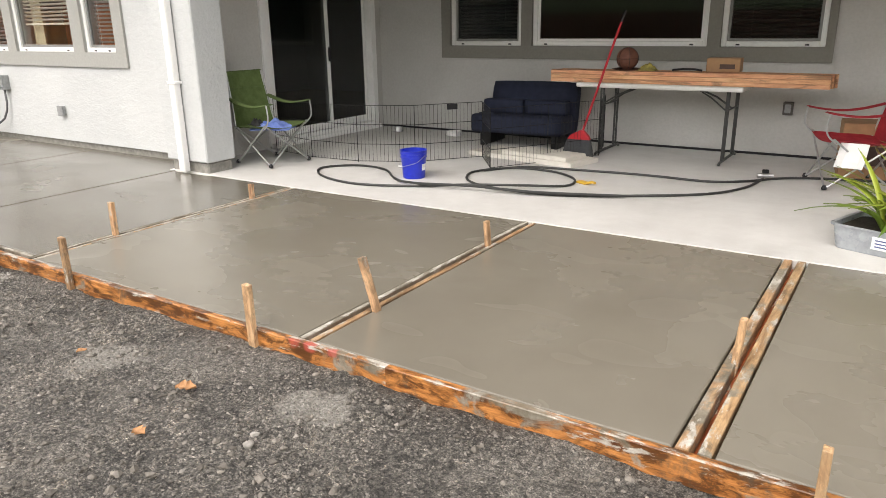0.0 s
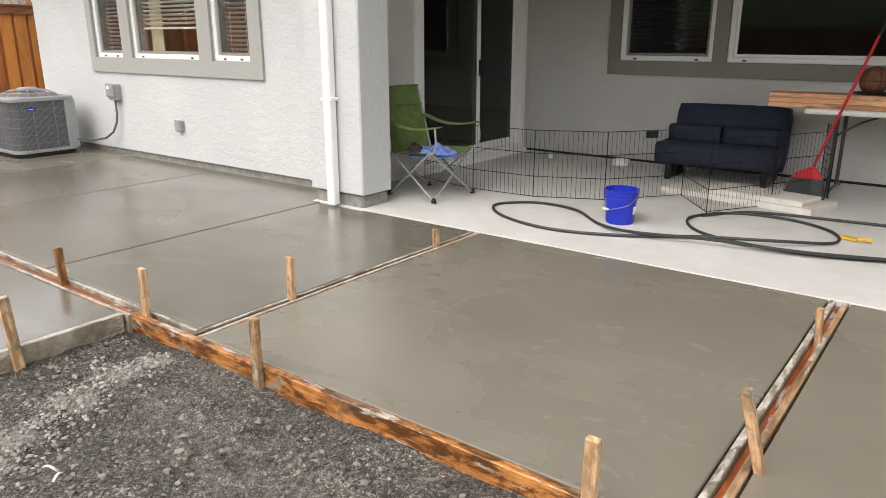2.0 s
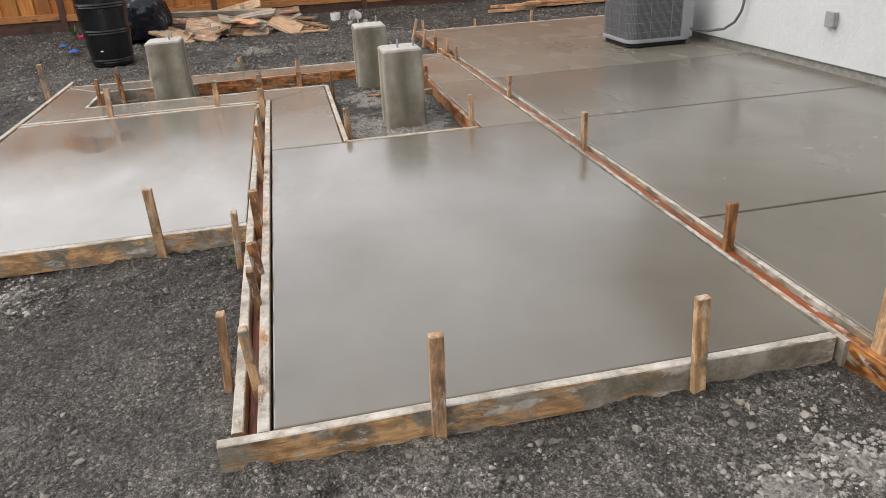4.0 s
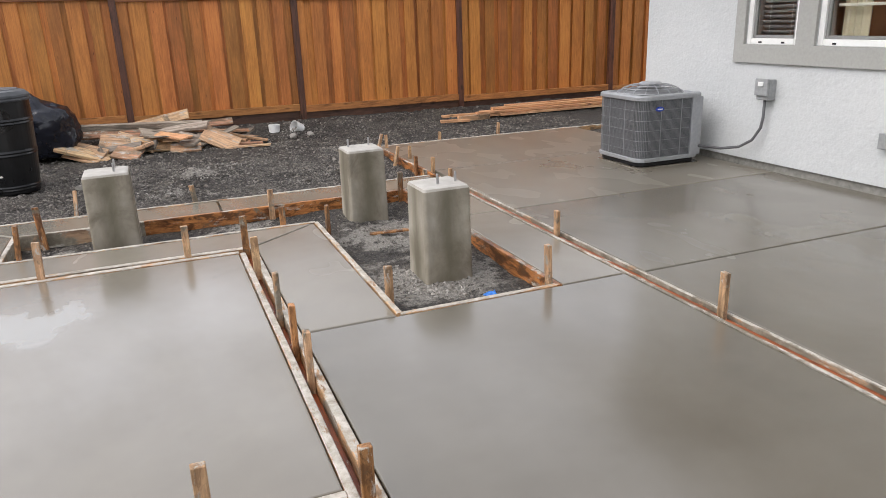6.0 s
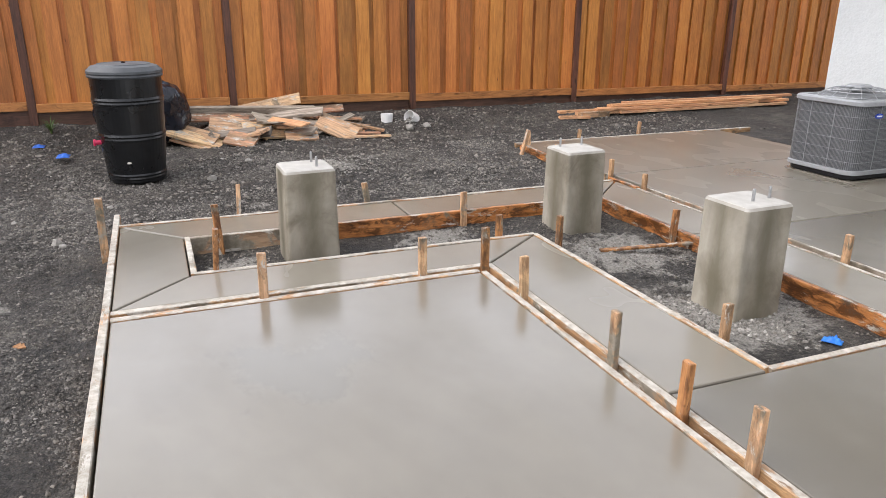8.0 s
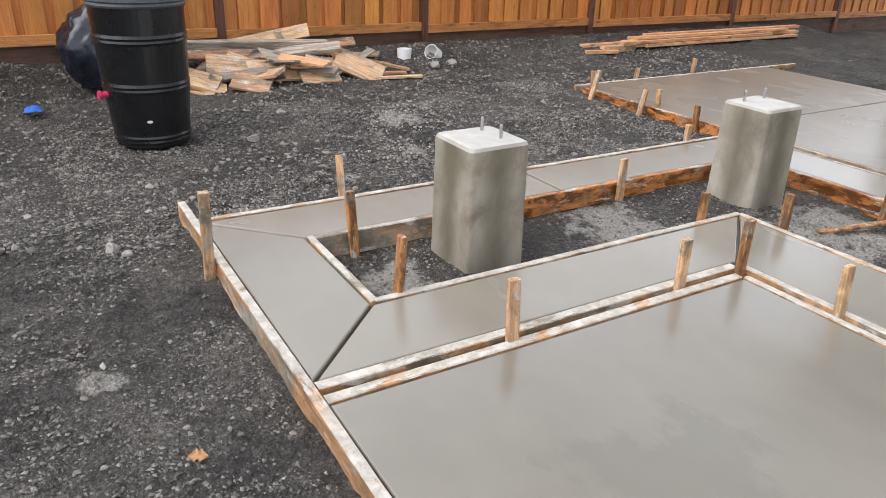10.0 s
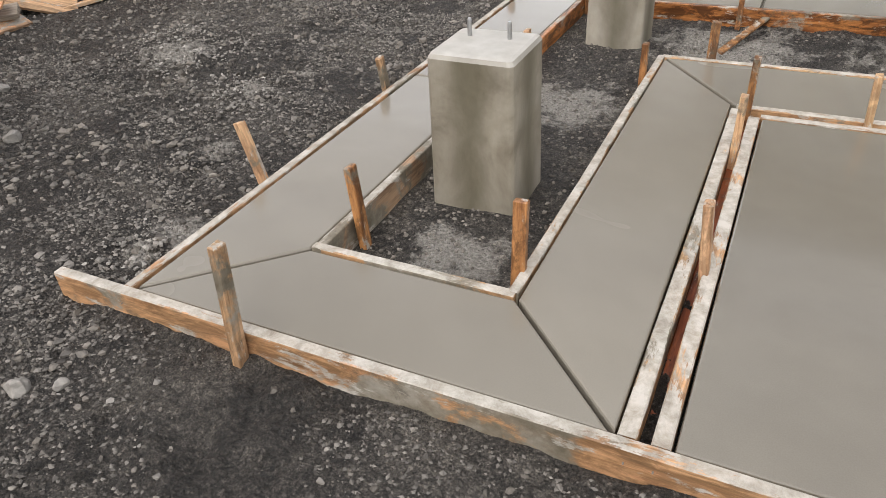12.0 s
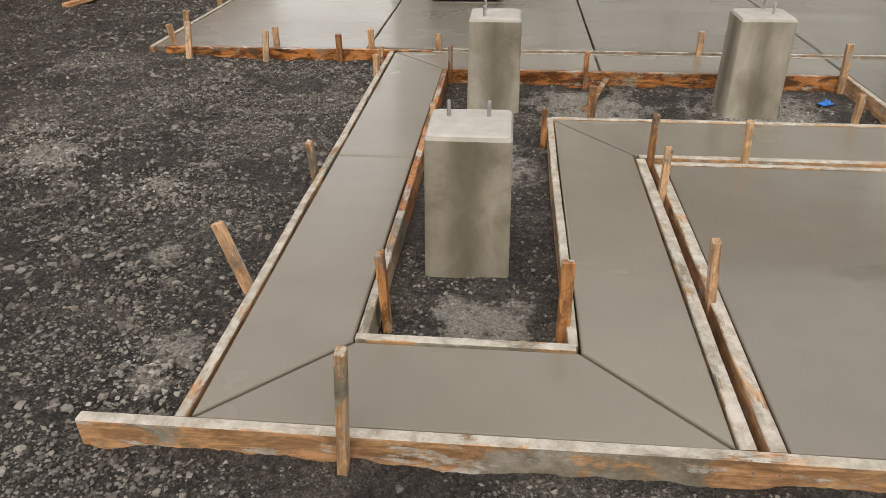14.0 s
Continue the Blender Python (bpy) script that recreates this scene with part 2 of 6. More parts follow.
def wood(name, dark, light, along="x", rough=0.55, slurry=0.0, vary=0.45, stretch=14.0, streak=0.6, mottle=0.0, splash=0.0, paint=(), even=0.0, knot=(0.06, 0.20)):
    """Softwood with grain and knots along one local axis, and a coat of dried cement where slurry is given."""
    k = Mat(name)
    s = {"x": (1, stretch, stretch), "y": (stretch, 1, stretch), "z": (stretch, stretch, 1)}[along]
    node = k.n.new("ShaderNodeVectorMath")
    node.operation = "ADD"
    comb = k.n.new("ShaderNodeCombineXYZ")
    for i, f in enumerate((31.0, 17.0, 23.0)):
        k.l.new(k.math("MULTIPLY", k.info.outputs["Random"], f), comb.inputs[i])
    k.l.new(k.co, node.inputs[0])
    k.l.new(comb.outputs[0], node.inputs[1])
    at = node.outputs[0]
    grain = k.noise(2.6, 6, 0.6, k.map(s, at), 1.2)
    fine = k.noise(9, 4, 0.6, k.map(tuple(v * 1.6 for v in s), at))
    blot = k.noise(2.4, 5, 0.6, at)
    mid = tuple((a + b) / 2 for a, b in zip(dark, light))
    col = k.ramp(grain, (0.30 - even, dark), (0.45, mid), (0.64 + even, light))
    col = k.mix(k.ramp(k.noise(1.3, 6, 0.7, k.map(tuple(max(1.0, v * 0.4) for v in s), at), 1.5), (0.53, 0.0), (0.63, streak)), col, tuple(c * 0.35 for c in dark))
    col = k.mix(0.4, col, k.ramp(fine, (0.3, 0.3), (0.7, 0.68)), "OVERLAY")
    col = k.mix(0.5, col, k.ramp(blot, (0.3, 0.30), (0.7, 0.66)), "OVERLAY")
    col = k.mix(vary, col, k.ramp(k.info.outputs["Random"], (0.0, 0.30), (0.5, 0.5), (1.0, 0.68)), "OVERLAY")
    turn = k.n.new("ShaderNodeHueSaturation")
    k.l.new(k.math("ADD", k.math("MULTIPLY", k.math("FRACT", k.math("MULTIPLY", k.info.outputs["Random"], 7.3)), 0.016 * vary), 0.5 - 0.008 * vary), turn.inputs["Hue"])
    k.l.new(col, turn.inputs["Color"])
    col = turn.outputs["Color"]
    knots = k.cells(3.2, k.map({"x": (1, 3, 3), "y": (3, 1, 3), "z": (3, 3, 1)}[along], at))
    col = k.mix(k.ramp(knots, (knot[0], 0.85), (knot[1], 0.0)), col, tuple(c * 0.28 for c in dark))
    if mottle:
        flecks = k.noise(7, 8, 0.72, k.map({"x": (1, 2.6, 2.6), "y": (2.6, 1, 2.6), "z": (2.6, 2.6, 1)}[along], at), 0.5)
        col = k.mix(k.ramp(flecks, (0.47, 0.0), (0.56, mottle)), col, tuple(c * 0.30 for c in dark))
        col = k.mix(k.ramp(flecks, (0.36, mottle * 0.5), (0.44, 0.0)), col, tuple(min(1.0, c * 1.25) for c in light))
    if splash:
        cover = k.noise(2.6, 9, 0.68, k.map({"x": (1, 1.4, 1.4), "y": (1.4, 1, 1.4), "z": (1.4, 1.4, 1)}[along], at), 0.6)
        mud = k.ramp(k.noise(7, 7, 0.7, at), (0.36, (0.105, 0.092, 0.065)), (0.5, (0.20, 0.182, 0.140)), (0.64, (0.34, 0.318, 0.268)))
        col = k.mix(k.ramp(cover, (0.58 - 0.2 * splash, 0.0), (0.63 - 0.2 * splash, 0.92)), col, mud)
    for x, y, z, size in paint:
        far = k.n.new("ShaderNodeVectorMath")
        far.operation = "DISTANCE"
        far.inputs[1].default_value = (x, y, z)
        k.l.new(k.geo.outputs["Position"], far.inputs[0])
        col = k.mix(k.ramp(k.math("ADD", k.math("DIVIDE", far.outputs["Value"], size), k.math("MULTIPLY", k.noise(30, 4), 0.6)), (0.7, 0.6), (1.35, 0.0)), col, (0.55, 0.09, 0.07))
    r = rough
    if slurry:
        sep = k.n.new("ShaderNodeSeparateXYZ")
        k.l.new(k.geo.outputs["Normal"], sep.inputs[0])
        up = k.math("MULTIPLY", k.math("MAXIMUM", sep.outputs[2], 0.0), slurry * 0.42)
        spots = k.math("ADD", k.math("ADD", k.noise(4.5, 10, 0.72, k.map({"x": (1, 3.5, 3.5), "y": (3.5, 1, 3.5), "z": (3.5, 3.5, 1)}[along], at), 0.2), up), slurry * 0.08)
        mask = k.math("MULTIPLY", k.ramp(spots, (0.59, 0.0), (0.635, 1.0)), 0.93)
        col = k.mix(k.ramp(k.noise(3.5, 8, 0.75, at, 0.6), (0.56, 0.0), (0.66, 0.8)), col, (0.085, 0.075, 0.055))
        col = k.mix(mask, col, k.ramp(k.noise(16, 8, 0.72, at, 0.3), (0.34, (0.28, 0.25, 0.205)), (0.48, (0.42, 0.39, 0.335)), (0.62, (0.57, 0.54, 0.485))))
        r = k.mix(mask, rough, 0.85)
    k.set(Base_Color=col, Roughness=r)
    k.bump(fine, 0.3, 0.003)
    return k.m


def stucco(name, lo, hi):
    k = Mat(name)
    lumps = k.noise(34, 5, 0.6)
    smear = k.ramp(k.noise(11, 4, 0.5), (0.42, 0.0), (0.6, 1.0))
    col = k.ramp(k.noise(1.1, 5), (0.3, lo), (0.7, hi))
    col = k.mix(0.12, col, k.ramp(lumps, (0.35, 0.35), (0.65, 0.65)), "OVERLAY")
    k.set(Base_Color=col, Roughness=0.85)
    k.bump(lumps, 0.55, 0.012, k.bump(smear, 0.35, 0.006))
    return k.m


def clear_glass(name="window_glass", tint=(0.95, 0.97, 0.96)):
    k = Mat(name)
    k.set(Base_Color=tint, Roughness=0.02, Transmission_Weight=1.0, IOR=1.45)
    return k.m


def woven(name, lo, hi, scale=900, rough=0.85):
    k = Mat(name)
    k.set(Base_Color=k.mix(0.3, k.ramp(k.noise(14, 5), (0.3, lo), (0.7, hi)), k.ramp(k.noise(scale, 2), (0.3, 0.3), (0.7, 0.7)), "OVERLAY"), Roughness=rough)
    k.bump(k.noise(scale, 2), 0.25, 0.001)
    return k.m


M_WET, M_DAMP = wet_concrete("wet_concrete", 0.80, 1.1), wet_concrete("damp_concrete", 0.62, 0.6, 0.03)
# Darker copy for the north slab: its dimmer house reflection put into the tone.
M_NORTH = wet_concrete("dimmed_wet_concrete", 0.58, 1.0)
# Front panels are toned lighter than the house row.
M_FRONT = wet_concrete("front_concrete", 0.80, 0.5, 0.05)
M_STRIP, M_SEMI = wet_concrete("setting_concrete", 0.88, 0.65, 0.02), wet_concrete("semi_wet_concrete", 0.78, 0.45, 0.07)
M_DRY, M_PIER, M_SOIL = dry_concrete(), pier_concrete(), soil()
M_FORM = wood("wet_form_lumber", (0.20, 0.062, 0.014), (0.58, 0.25, 0.075), "x", 0.36, slurry=0.13, mottle=0.85, splash=0.06, paint=((-2.60, 2.47, 0.0, 0.06), (-2.50, 2.47, 0.0, 0.07), (-2.36, 2.46, 0.0, 0.05)))
M_SPLASH = wood("splashed_form_lumber", (0.33, 0.165, 0.070), (0.66, 0.40, 0.20), "x", 0.5, slurry=0.40, mottle=0.5, splash=0.50)
M_CAKED = wood("cement_caked_lumber", (0.29, 0.15, 0.07), (0.64, 0.39, 0.20), "x", 0.55, slurry=0.36, mottle=0.45, splash=0.22)
M_RED = wood("red_brown_wet_lumber", (0.15, 0.032, 0.010), (0.38, 0.105, 0.032), "x", 0.38, slurry=0.04)
M_COATED = wood("slurry_coated_lumber", (0.20, 0.11, 0.06), (0.45, 0.30, 0.18), "x", 0.6, slurry=0.26, splash=1.0)
M_TAN = wood("pale_wet_lumber", (0.23, 0.12, 0.055), (0.47, 0.31, 0.17), "x", 0.5, slurry=0.12, mottle=0.3, splash=0.25)
M_STAKE = wood("stake_lumber", (0.34, 0.175, 0.08), (0.68, 0.44, 0.25), "z", 0.6, slurry=0.12, mottle=0.45, splash=0.05)
M_STAKE_WET = wood("wet_stake_lumber", (0.20, 0.075, 0.025), (0.50, 0.24, 0.09), "z", 0.5, slurry=0.08, mottle=0.7, splash=0.05)
M_FENCE = wood("stained_redwood", (0.31, 0.090, 0.016), (0.67, 0.265, 0.058), "z", 0.55, vary=0.85, stretch=9, streak=0.12, even=0.16, knot=(0.03, 0.055))
M_RAIL = wood("stained_rail", (0.30, 0.10, 0.025), (0.60, 0.26, 0.075), "y", 0.55, even=0.1)
M_TOPRAIL = wood("weathered_top_rail", (0.15, 0.052, 0.02), (0.33, 0.125, 0.045), "y", 0.6)
M_GREYWOOD = wood("grey_weathered_lumber", (0.15, 0.115, 0.085), (0.42, 0.36, 0.29), "x", 0.75, vary=1.0)
M_POST = wood("dark_brown_post", (0.065, 0.024, 0.014), (0.15, 0.058, 0.032), "z", 0.5)
M_KICK = wood("dark_kickboard", (0.05, 0.022, 0.013), (0.11, 0.05, 0.03), "y", 0.6)
M_LUMBER = wood("new_lumber", (0.50, 0.22, 0.095), (0.80, 0.48, 0.26), "x", 0.6)
M_SCRAP = wood("weathered_scrap_lumber", (0.33, 0.19, 0.105), (0.70, 0.45, 0.26), "x", 0.7, slurry=0.10, vary=1.0, mottle=0.1, splash=0.05)
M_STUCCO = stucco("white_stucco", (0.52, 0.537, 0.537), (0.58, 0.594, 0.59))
# Porch walls use a slightly darker, warmer stucco than the garden side.
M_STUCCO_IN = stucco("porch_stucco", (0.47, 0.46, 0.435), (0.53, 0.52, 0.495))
M_TRIM = plain("grey_stucco_trim", (0.36, 0.36, 0.335), 0.8, 0, 0.06, 40, 0.3)
M_WHITE = plain("white_vinyl", (0.80, 0.80, 0.78), 0.35, 0, 0.03)
M_GLASS = clear_glass()
# Tint stands for the door's screen mesh and the dim rooms behind.
M_TINTED = clear_glass("dark_tinted_glass", (0.30, 0.32, 0.32))
M_BASE = plain("bare_concrete_footing", (0.25, 0.24, 0.215), 0.85, 0, 0.25, 20, 0.4)
M_DARK = plain("black_metal", (0.02, 0.02, 0.022), 0.4, 0.6, 0.2)
M_STEEL = plain("grey_steel", (0.42, 0.42, 0.42), 0.4, 0.8, 0.15)
M_ROOM = plain("dim_room_paint", (0.10, 0.085, 0.07), 0.8)
M_ROOF = plain("dark_roof_shingle", (0.06, 0.055, 0.05), 0.9, 0, 0.3, 12, 0.5)
M_CEIL = plain("porch_ceiling_paint", (0.52, 0.51, 0.48), 0.8, 0, 0.05)


# ---- mesh helpers ----
def empty(name, m=None):
    ob = new(name)
    ob.empty_display_size = 0.1
    if m is not None:
        ob.matrix_world = m
    return ob


def mesh_of(name, bm, mat, smooth=False):
    me = bpy.data.meshes.new(name)
    bm.normal_update()
    bm.to_mesh(me)
    bm.free()
    for f in me.polygons:
        f.use_smooth = smooth
    for item in (mat if isinstance(mat, (list, tuple)) else [mat]):
        me.materials.append(item)
    return me


def part(name, bm, mat, parent=None, label="", m=None, smooth=False):
    """Links a bmesh as one mesh object, under a thing or under a part."""
    ob = new(name, bm if isinstance(bm, bpy.types.Mesh) else mesh_of(name, bm, mat, smooth))
    if parent is not None:
        ob.parent = parent
    if m is not None:
        ob.matrix_basis = m
    return tagged(ob, label)


def add_box(bm, x0, x1, y0, y1, z0, z1, bevel=0.0, m=None, mat=0):
    """A box with rounded edges, added to bm."""
    v = bmesh.ops.create_cube(bm, size=1.0)["verts"]
    for p in v:
        p.co = Vector(((x0 + x1) / 2 + p.co.x * (x1 - x0), (y0 + y1) / 2 + p.co.y * (y1 - y0), (z0 + z1) / 2 + p.co.z * (z1 - z0)))
    edges = list({e for p in v for e in p.link_edges})
    faces = list({f for p in v for f in p.link_faces})
    for f in faces:
        f.material_index = mat
    if bevel:
        out = bmesh.ops.bevel(bm, geom=edges, offset=bevel, segments=1, affect="EDGES", profile=0.7)
        v = list({p for f in out["faces"] for p in f.verts} | {p for p in v if p.is_valid})
    if m is not None:
        for p in v:
            p.co = m @ p.co
    return bm


def box(x0, x1, y0, y1, z0, z1, bevel=0.0, m=None):
    return add_box(bmesh.new(), x0, x1, y0, y1, z0, z1, bevel, m)


def add_tube(bm, points, r, sides=8, closed=False, cap=True, mat=0):
    """A round bar along a polyline."""
    pts = [Vector(p) for p in points]
    n = len(pts)
    rings, up = [], None
    for i, p in enumerate(pts):
        a, b = (pts[i - 1] if (i or closed) else p), (pts[(i + 1) % n] if (i < n - 1 or closed) else p)
        d = (b - a).normalized()
        if up is None:
            up = d.orthogonal().normalized()
        up = (up - d * up.dot(d)).normalized()
        side = d.cross(up)
        rr = r[i] if isinstance(r, (list, tuple)) else r
        rings.append([bm.verts.new(p + (up * math.cos(q) + side * math.sin(q)) * rr) for q in (2 * math.pi * k / sides for k in range(sides))])
    for i in range(n if closed else n - 1):
        a, b = rings[i], rings[(i + 1) % n]
        for k in range(sides):
            f = bm.faces.new((a[k], a[(k + 1) % sides], b[(k + 1) % sides], b[k]))
            f.material_index, f.smooth = mat, True
    if cap and not closed:
        bm.faces.new(rings[0][::-1])
        bm.faces.new(rings[-1])
    return bm


def tube(points, r, sides=8, closed=False):
    return add_tube(bmesh.new(), points, r, sides, closed)


def add_lathe(bm, profile, sides=32, cap=(True, True), mat=0):
    """A turned shape from (radius, height) pairs round the z axis."""
    rings = [[bm.verts.new((r * math.cos(q), r * math.sin(q), z)) for q in (2 * math.pi * k / sides for k in range(sides))] for r, z in profile]
    for a, b in zip(rings, rings[1:]):
        for k in range(sides):
            f = bm.faces.new((a[k], a[(k + 1) % sides], b[(k + 1) % sides], b[k]))
            f.material_index, f.smooth = mat, True
    if cap[0]:
        bm.faces.new(rings[0][::-1])
    if cap[1]:
        bm.faces.new(rings[-1])
    return bm


def lathe(profile, sides=32, cap=(True, True)):
    return add_lathe(bmesh.new(), profile, sides, cap)


def inset_poly(poly, d):
    """A counter-clockwise polygon moved inwards by d."""
    out, n = [], len(poly)
    for i in range(n):
        p, a, b = Vector(poly[i]), Vector(poly[i - 1]), Vector(poly[(i + 1) % n])
        e, f = (p - a).normalized(), (b - p).normalized()
        ne, nf = Vector((-e.y, e.x)), Vector((-f.y, f.x))
        k = (ne + nf) / max(0.2, 1 + ne.dot(nf))
        out.append(p + k * d)
    return out


def prism(poly, z0, z1, edge=0.008, gap=0.003):
    """A slab over a counter-clockwise outline with a tooled, rounded top edge."""
    bm = bmesh.new()
    rings = []
    for d, z in ((gap, z0), (gap, z1 - edge), (gap + edge * 0.35, z1 - edge * 0.3), (gap + edge, z1)):
        rings.append([bm.verts.new((p.x, p.y, z)) for p in inset_poly(poly, d)])
    n = len(poly)
    for a, b in zip(rings, rings[1:]):
        for i in range(n):
            bm.faces.new((a[i], a[(i + 1) % n], b[(i + 1) % n], b[i]))
    bm.faces.new(rings[-1])
    bm.faces.new(rings[0][::-1])
    return bm


def spline(points, n=8, closed=False):
    """A smooth line through the points."""
    p = [Vector(v) for v in points]
    out, m = [], len(p)
    for i in range(m if closed else m - 1):
        a, b, c, d = (p[(i - 1) % m], p[i], p[(i + 1) % m], p[(i + 2) % m]) if closed else (p[max(i - 1, 0)], p[i], p[i + 1], p[min(i + 2, m - 1)])
        for k in range(n):
            t = k / n
            out.append(0.5 * ((2 * b) + (c - a) * t + (2 * a - 5 * b + 4 * c - d) * t * t + (3 * b - a - 3 * c + d) * t ** 3))
    if not closed:
        out.append(p[-1])
    return out


def sheet(grid, thick=0.004):
    """Cloth through a grid of points, with thickness."""
    bm = bmesh.new()
    rows = [[bm.verts.new(p) for p in row] for row in grid]
    for a, b in zip(rows, rows[1:]):
        for i in range(len(a) - 1):
            bm.faces.new((a[i], a[i + 1], b[i + 1], b[i]))
    bm.normal_update()
    bmesh.ops.solidify(bm, geom=bm.faces[:], thickness=thick)
    return bm


def rect(x0, x1, y0, y1):
    return [(x0, y0), (x1, y0), (x1, y1), (x0, y1)]


# ---- ground ----
MOUNDS = [(-13.6, 0.25, 0.32, 0.075), (-13.9, 0.6, 0.22, 0.05), (-12.9, 0.0, 0.2, 0.03), (-12.27, -1.35, 0.16, 0.02), (-5.08, 2.13, 0.16, 0.03), (-5.0, 1.89, 0.15, 0.035), (-4.92, 1.63, 0.17, 0.035),
          (-4.8, 1.47, 0.14, 0.03), (-5.1, 1.0, 0.18, 0.03), (-5.2, 0.7, 0.16, 0.025), (-7.06, -0.76, 0.2, 0.025), (-15.7, 1.75, 0.2, 0.06)]


def lattice(x, y, seed):
    """Smooth value noise from -1 to 1 on arrays."""
    ix, iy = np.floor(x).astype(np.int64), np.floor(y).astype(np.int64)
    fx, fy = x - ix, y - iy
    fx, fy = fx * fx * (3 - 2 * fx), fy * fy * (3 - 2 * fy)

    def corner(i, j):
        h = (i * 374761393 + j * 668265263 + seed * 974634777) & 0xFFFFFFFF
        h = ((h ^ (h >> 13)) * 1274126177) & 0xFFFFFFFF
        return ((h ^ (h >> 16)) & 0xFFFF) / 32767.5 - 1.0

    top = corner(ix, iy) * (1 - fx) + corner(ix + 1, iy) * fx
    low = corner(ix, iy + 1) * (1 - fx) + corner(ix + 1, iy + 1) * fx
    return top * (1 - fy) + low * fy


def ground_heights(x, y):
    """The raked soil's height on arrays: broad swells, clods, crumbs and the low heaps."""
    u, v = 0.8 * x - 0.6 * y, 0.6 * x + 0.8 * y
    rough = np.clip(0.55 + 0.8 * lattice(x * 1.4, y * 1.4, 11) + 0.4 * lattice(u * 3.7, v * 3.7, 12), 0.12, 1.0)
    h = 0.020 * lattice(x * 0.7, y * 0.7, 1) + 0.014 * lattice(u * 2.3, v * 2.3, 2) + 0.009 * lattice(x * 6.1, y * 6.1, 3)
    h += rough * (0.018 * lattice(u * 10, v * 10, 4) + 0.022 * np.maximum(0.0, lattice(x * 21, y * 21, 5)) ** 1.5 + 0.010 * lattice(u * 36, v * 36, 6))
    for mx, my, r, height in MOUNDS:
        g = np.exp(-((x - mx) ** 2 + (y - my) ** 2) / (0.6 * r * r))
        h += height * g * (0.55 + 0.45 * lattice(x * 17, y * 17, 7) + 0.35 * np.abs(lattice(u * 31, v * 31, 8)))
    rise = np.clip((-12.0 - x) / 3.0, 0.0, 1.0) * 0.06
    bank = np.clip((-15.35 - x) / 0.95, 0.0, 1.0)
    return GROUND + h + rise + 0.15 * bank * bank * (3 - 2 * bank)


def ground_height(x, y):
    return float(ground_heights(np.array([x]), np.array([y]))[0])


def ground_sheet():
    xs = np.array([-900, -300, -100, -50, -30, -22] + list(np.arange(-17.0, -16.4, 0.1)) + list(np.arange(-16.4, 2.0, 0.020)) + [2.1, 2.5, 3, 5, 9, 15, 30, 60, 120, 300, 900])
    ys = np.array([-900, -300, -100, -50, -25, -12, -8, -6] + list(np.arange(-5.0, -3.8, 0.06)) + list(np.arange(-3.8, 2.56, 0.020)) + list(np.arange(2.6, 9.0, 0.06)) + [10, 15, 30, 60, 120, 300, 900])
    gx, gy = np.meshgrid(xs, ys)
    inside = (gx > -17.5) & (gx < 3.5) & (gy > -6.5) & (gy < 9.3)
    gz = np.where(inside, ground_heights(gx, gy), GROUND - 0.02)
    w, rows = len(xs), len(ys)
    a = (np.arange(rows - 1)[:, None] * w + np.arange(w - 1)[None, :]).ravel()
    quads = np.stack([a, a + 1, a + w + 1, a + w], 1)
    me = bpy.data.meshes.new("ground")
    me.vertices.add(gx.size)
    me.vertices.foreach_set("co", np.stack([gx.ravel(), gy.ravel(), gz.ravel()], 1).ravel())
    me.loops.add(quads.size)
    me.loops.foreach_set("vertex_index", quads.ravel())
    me.polygons.add(len(quads))
    me.polygons.foreach_set("loop_start", np.arange(0, quads.size, 4))
    me.polygons.foreach_set("use_smooth", np.ones(len(quads), dtype=bool))
    me.update(calc_edges=True)
    me.validate()
    me.materials.append(M_SOIL)
    return tagged(new("ground", me), "dark grey damp soil mixed with gravel", "ground", kind="structure")


ground_sheet()

# ---- concrete ----
pavement = tagged(empty("pavement"), "freshly poured wet grey concrete slabs with tooled joints", "pavement", kind="structure")
YF, YP, YW = 2.50, 4.95, 5.36
PANELS = [
    rect(-0.67, 3.2, YF, YP), rect(-2.512, -0.804, YF, YP), rect(-4.985, -2.612, YF, YP),
    [(-6.70, 2.56), (-5.06, 2.56), (-5.06, YP), (-6.12, YP), (-6.20, 4.93), (-6.70, 4.93)],
    rect(-8.74, -6.70, 2.56, YW), rect(-10.46, -8.74, 2.56, YW), rect(-12.25, -10.46, 2.56, YW), rect(-14.0, -12.25, 2.50, YW),
    rect(-8.77, -5.60, 0.46, 2.44), [(-10.44, 0.46), (-8.77, 0.46), (-8.77, 0.98), (-10.85, 0.98)],
    rect(-10.47, -8.77, 2.00, 2.44), [(-11.59, 2.00), (-10.47, 2.00), (-10.47, 2.44), (-12.02, 2.44)],
    [(-12.02, 0.345), (-11.60, 0.345), (-11.59, 2.00), (-12.02, 2.44)], [(-12.02, -1.65), (-11.60, -1.24), (-11.60, 0.345), (-12.02, 0.345)],
    [(-12.02, -1.65), (-10.44, -1.65), (-10.85, -1.24), (-11.60, -1.24)], [(-10.44, -1.65), (-10.44, 0.46), (-10.85, 0.98), (-10.85, -1.24)],
    rect(-10.31, -7.42, -1.65, 0.34),
]
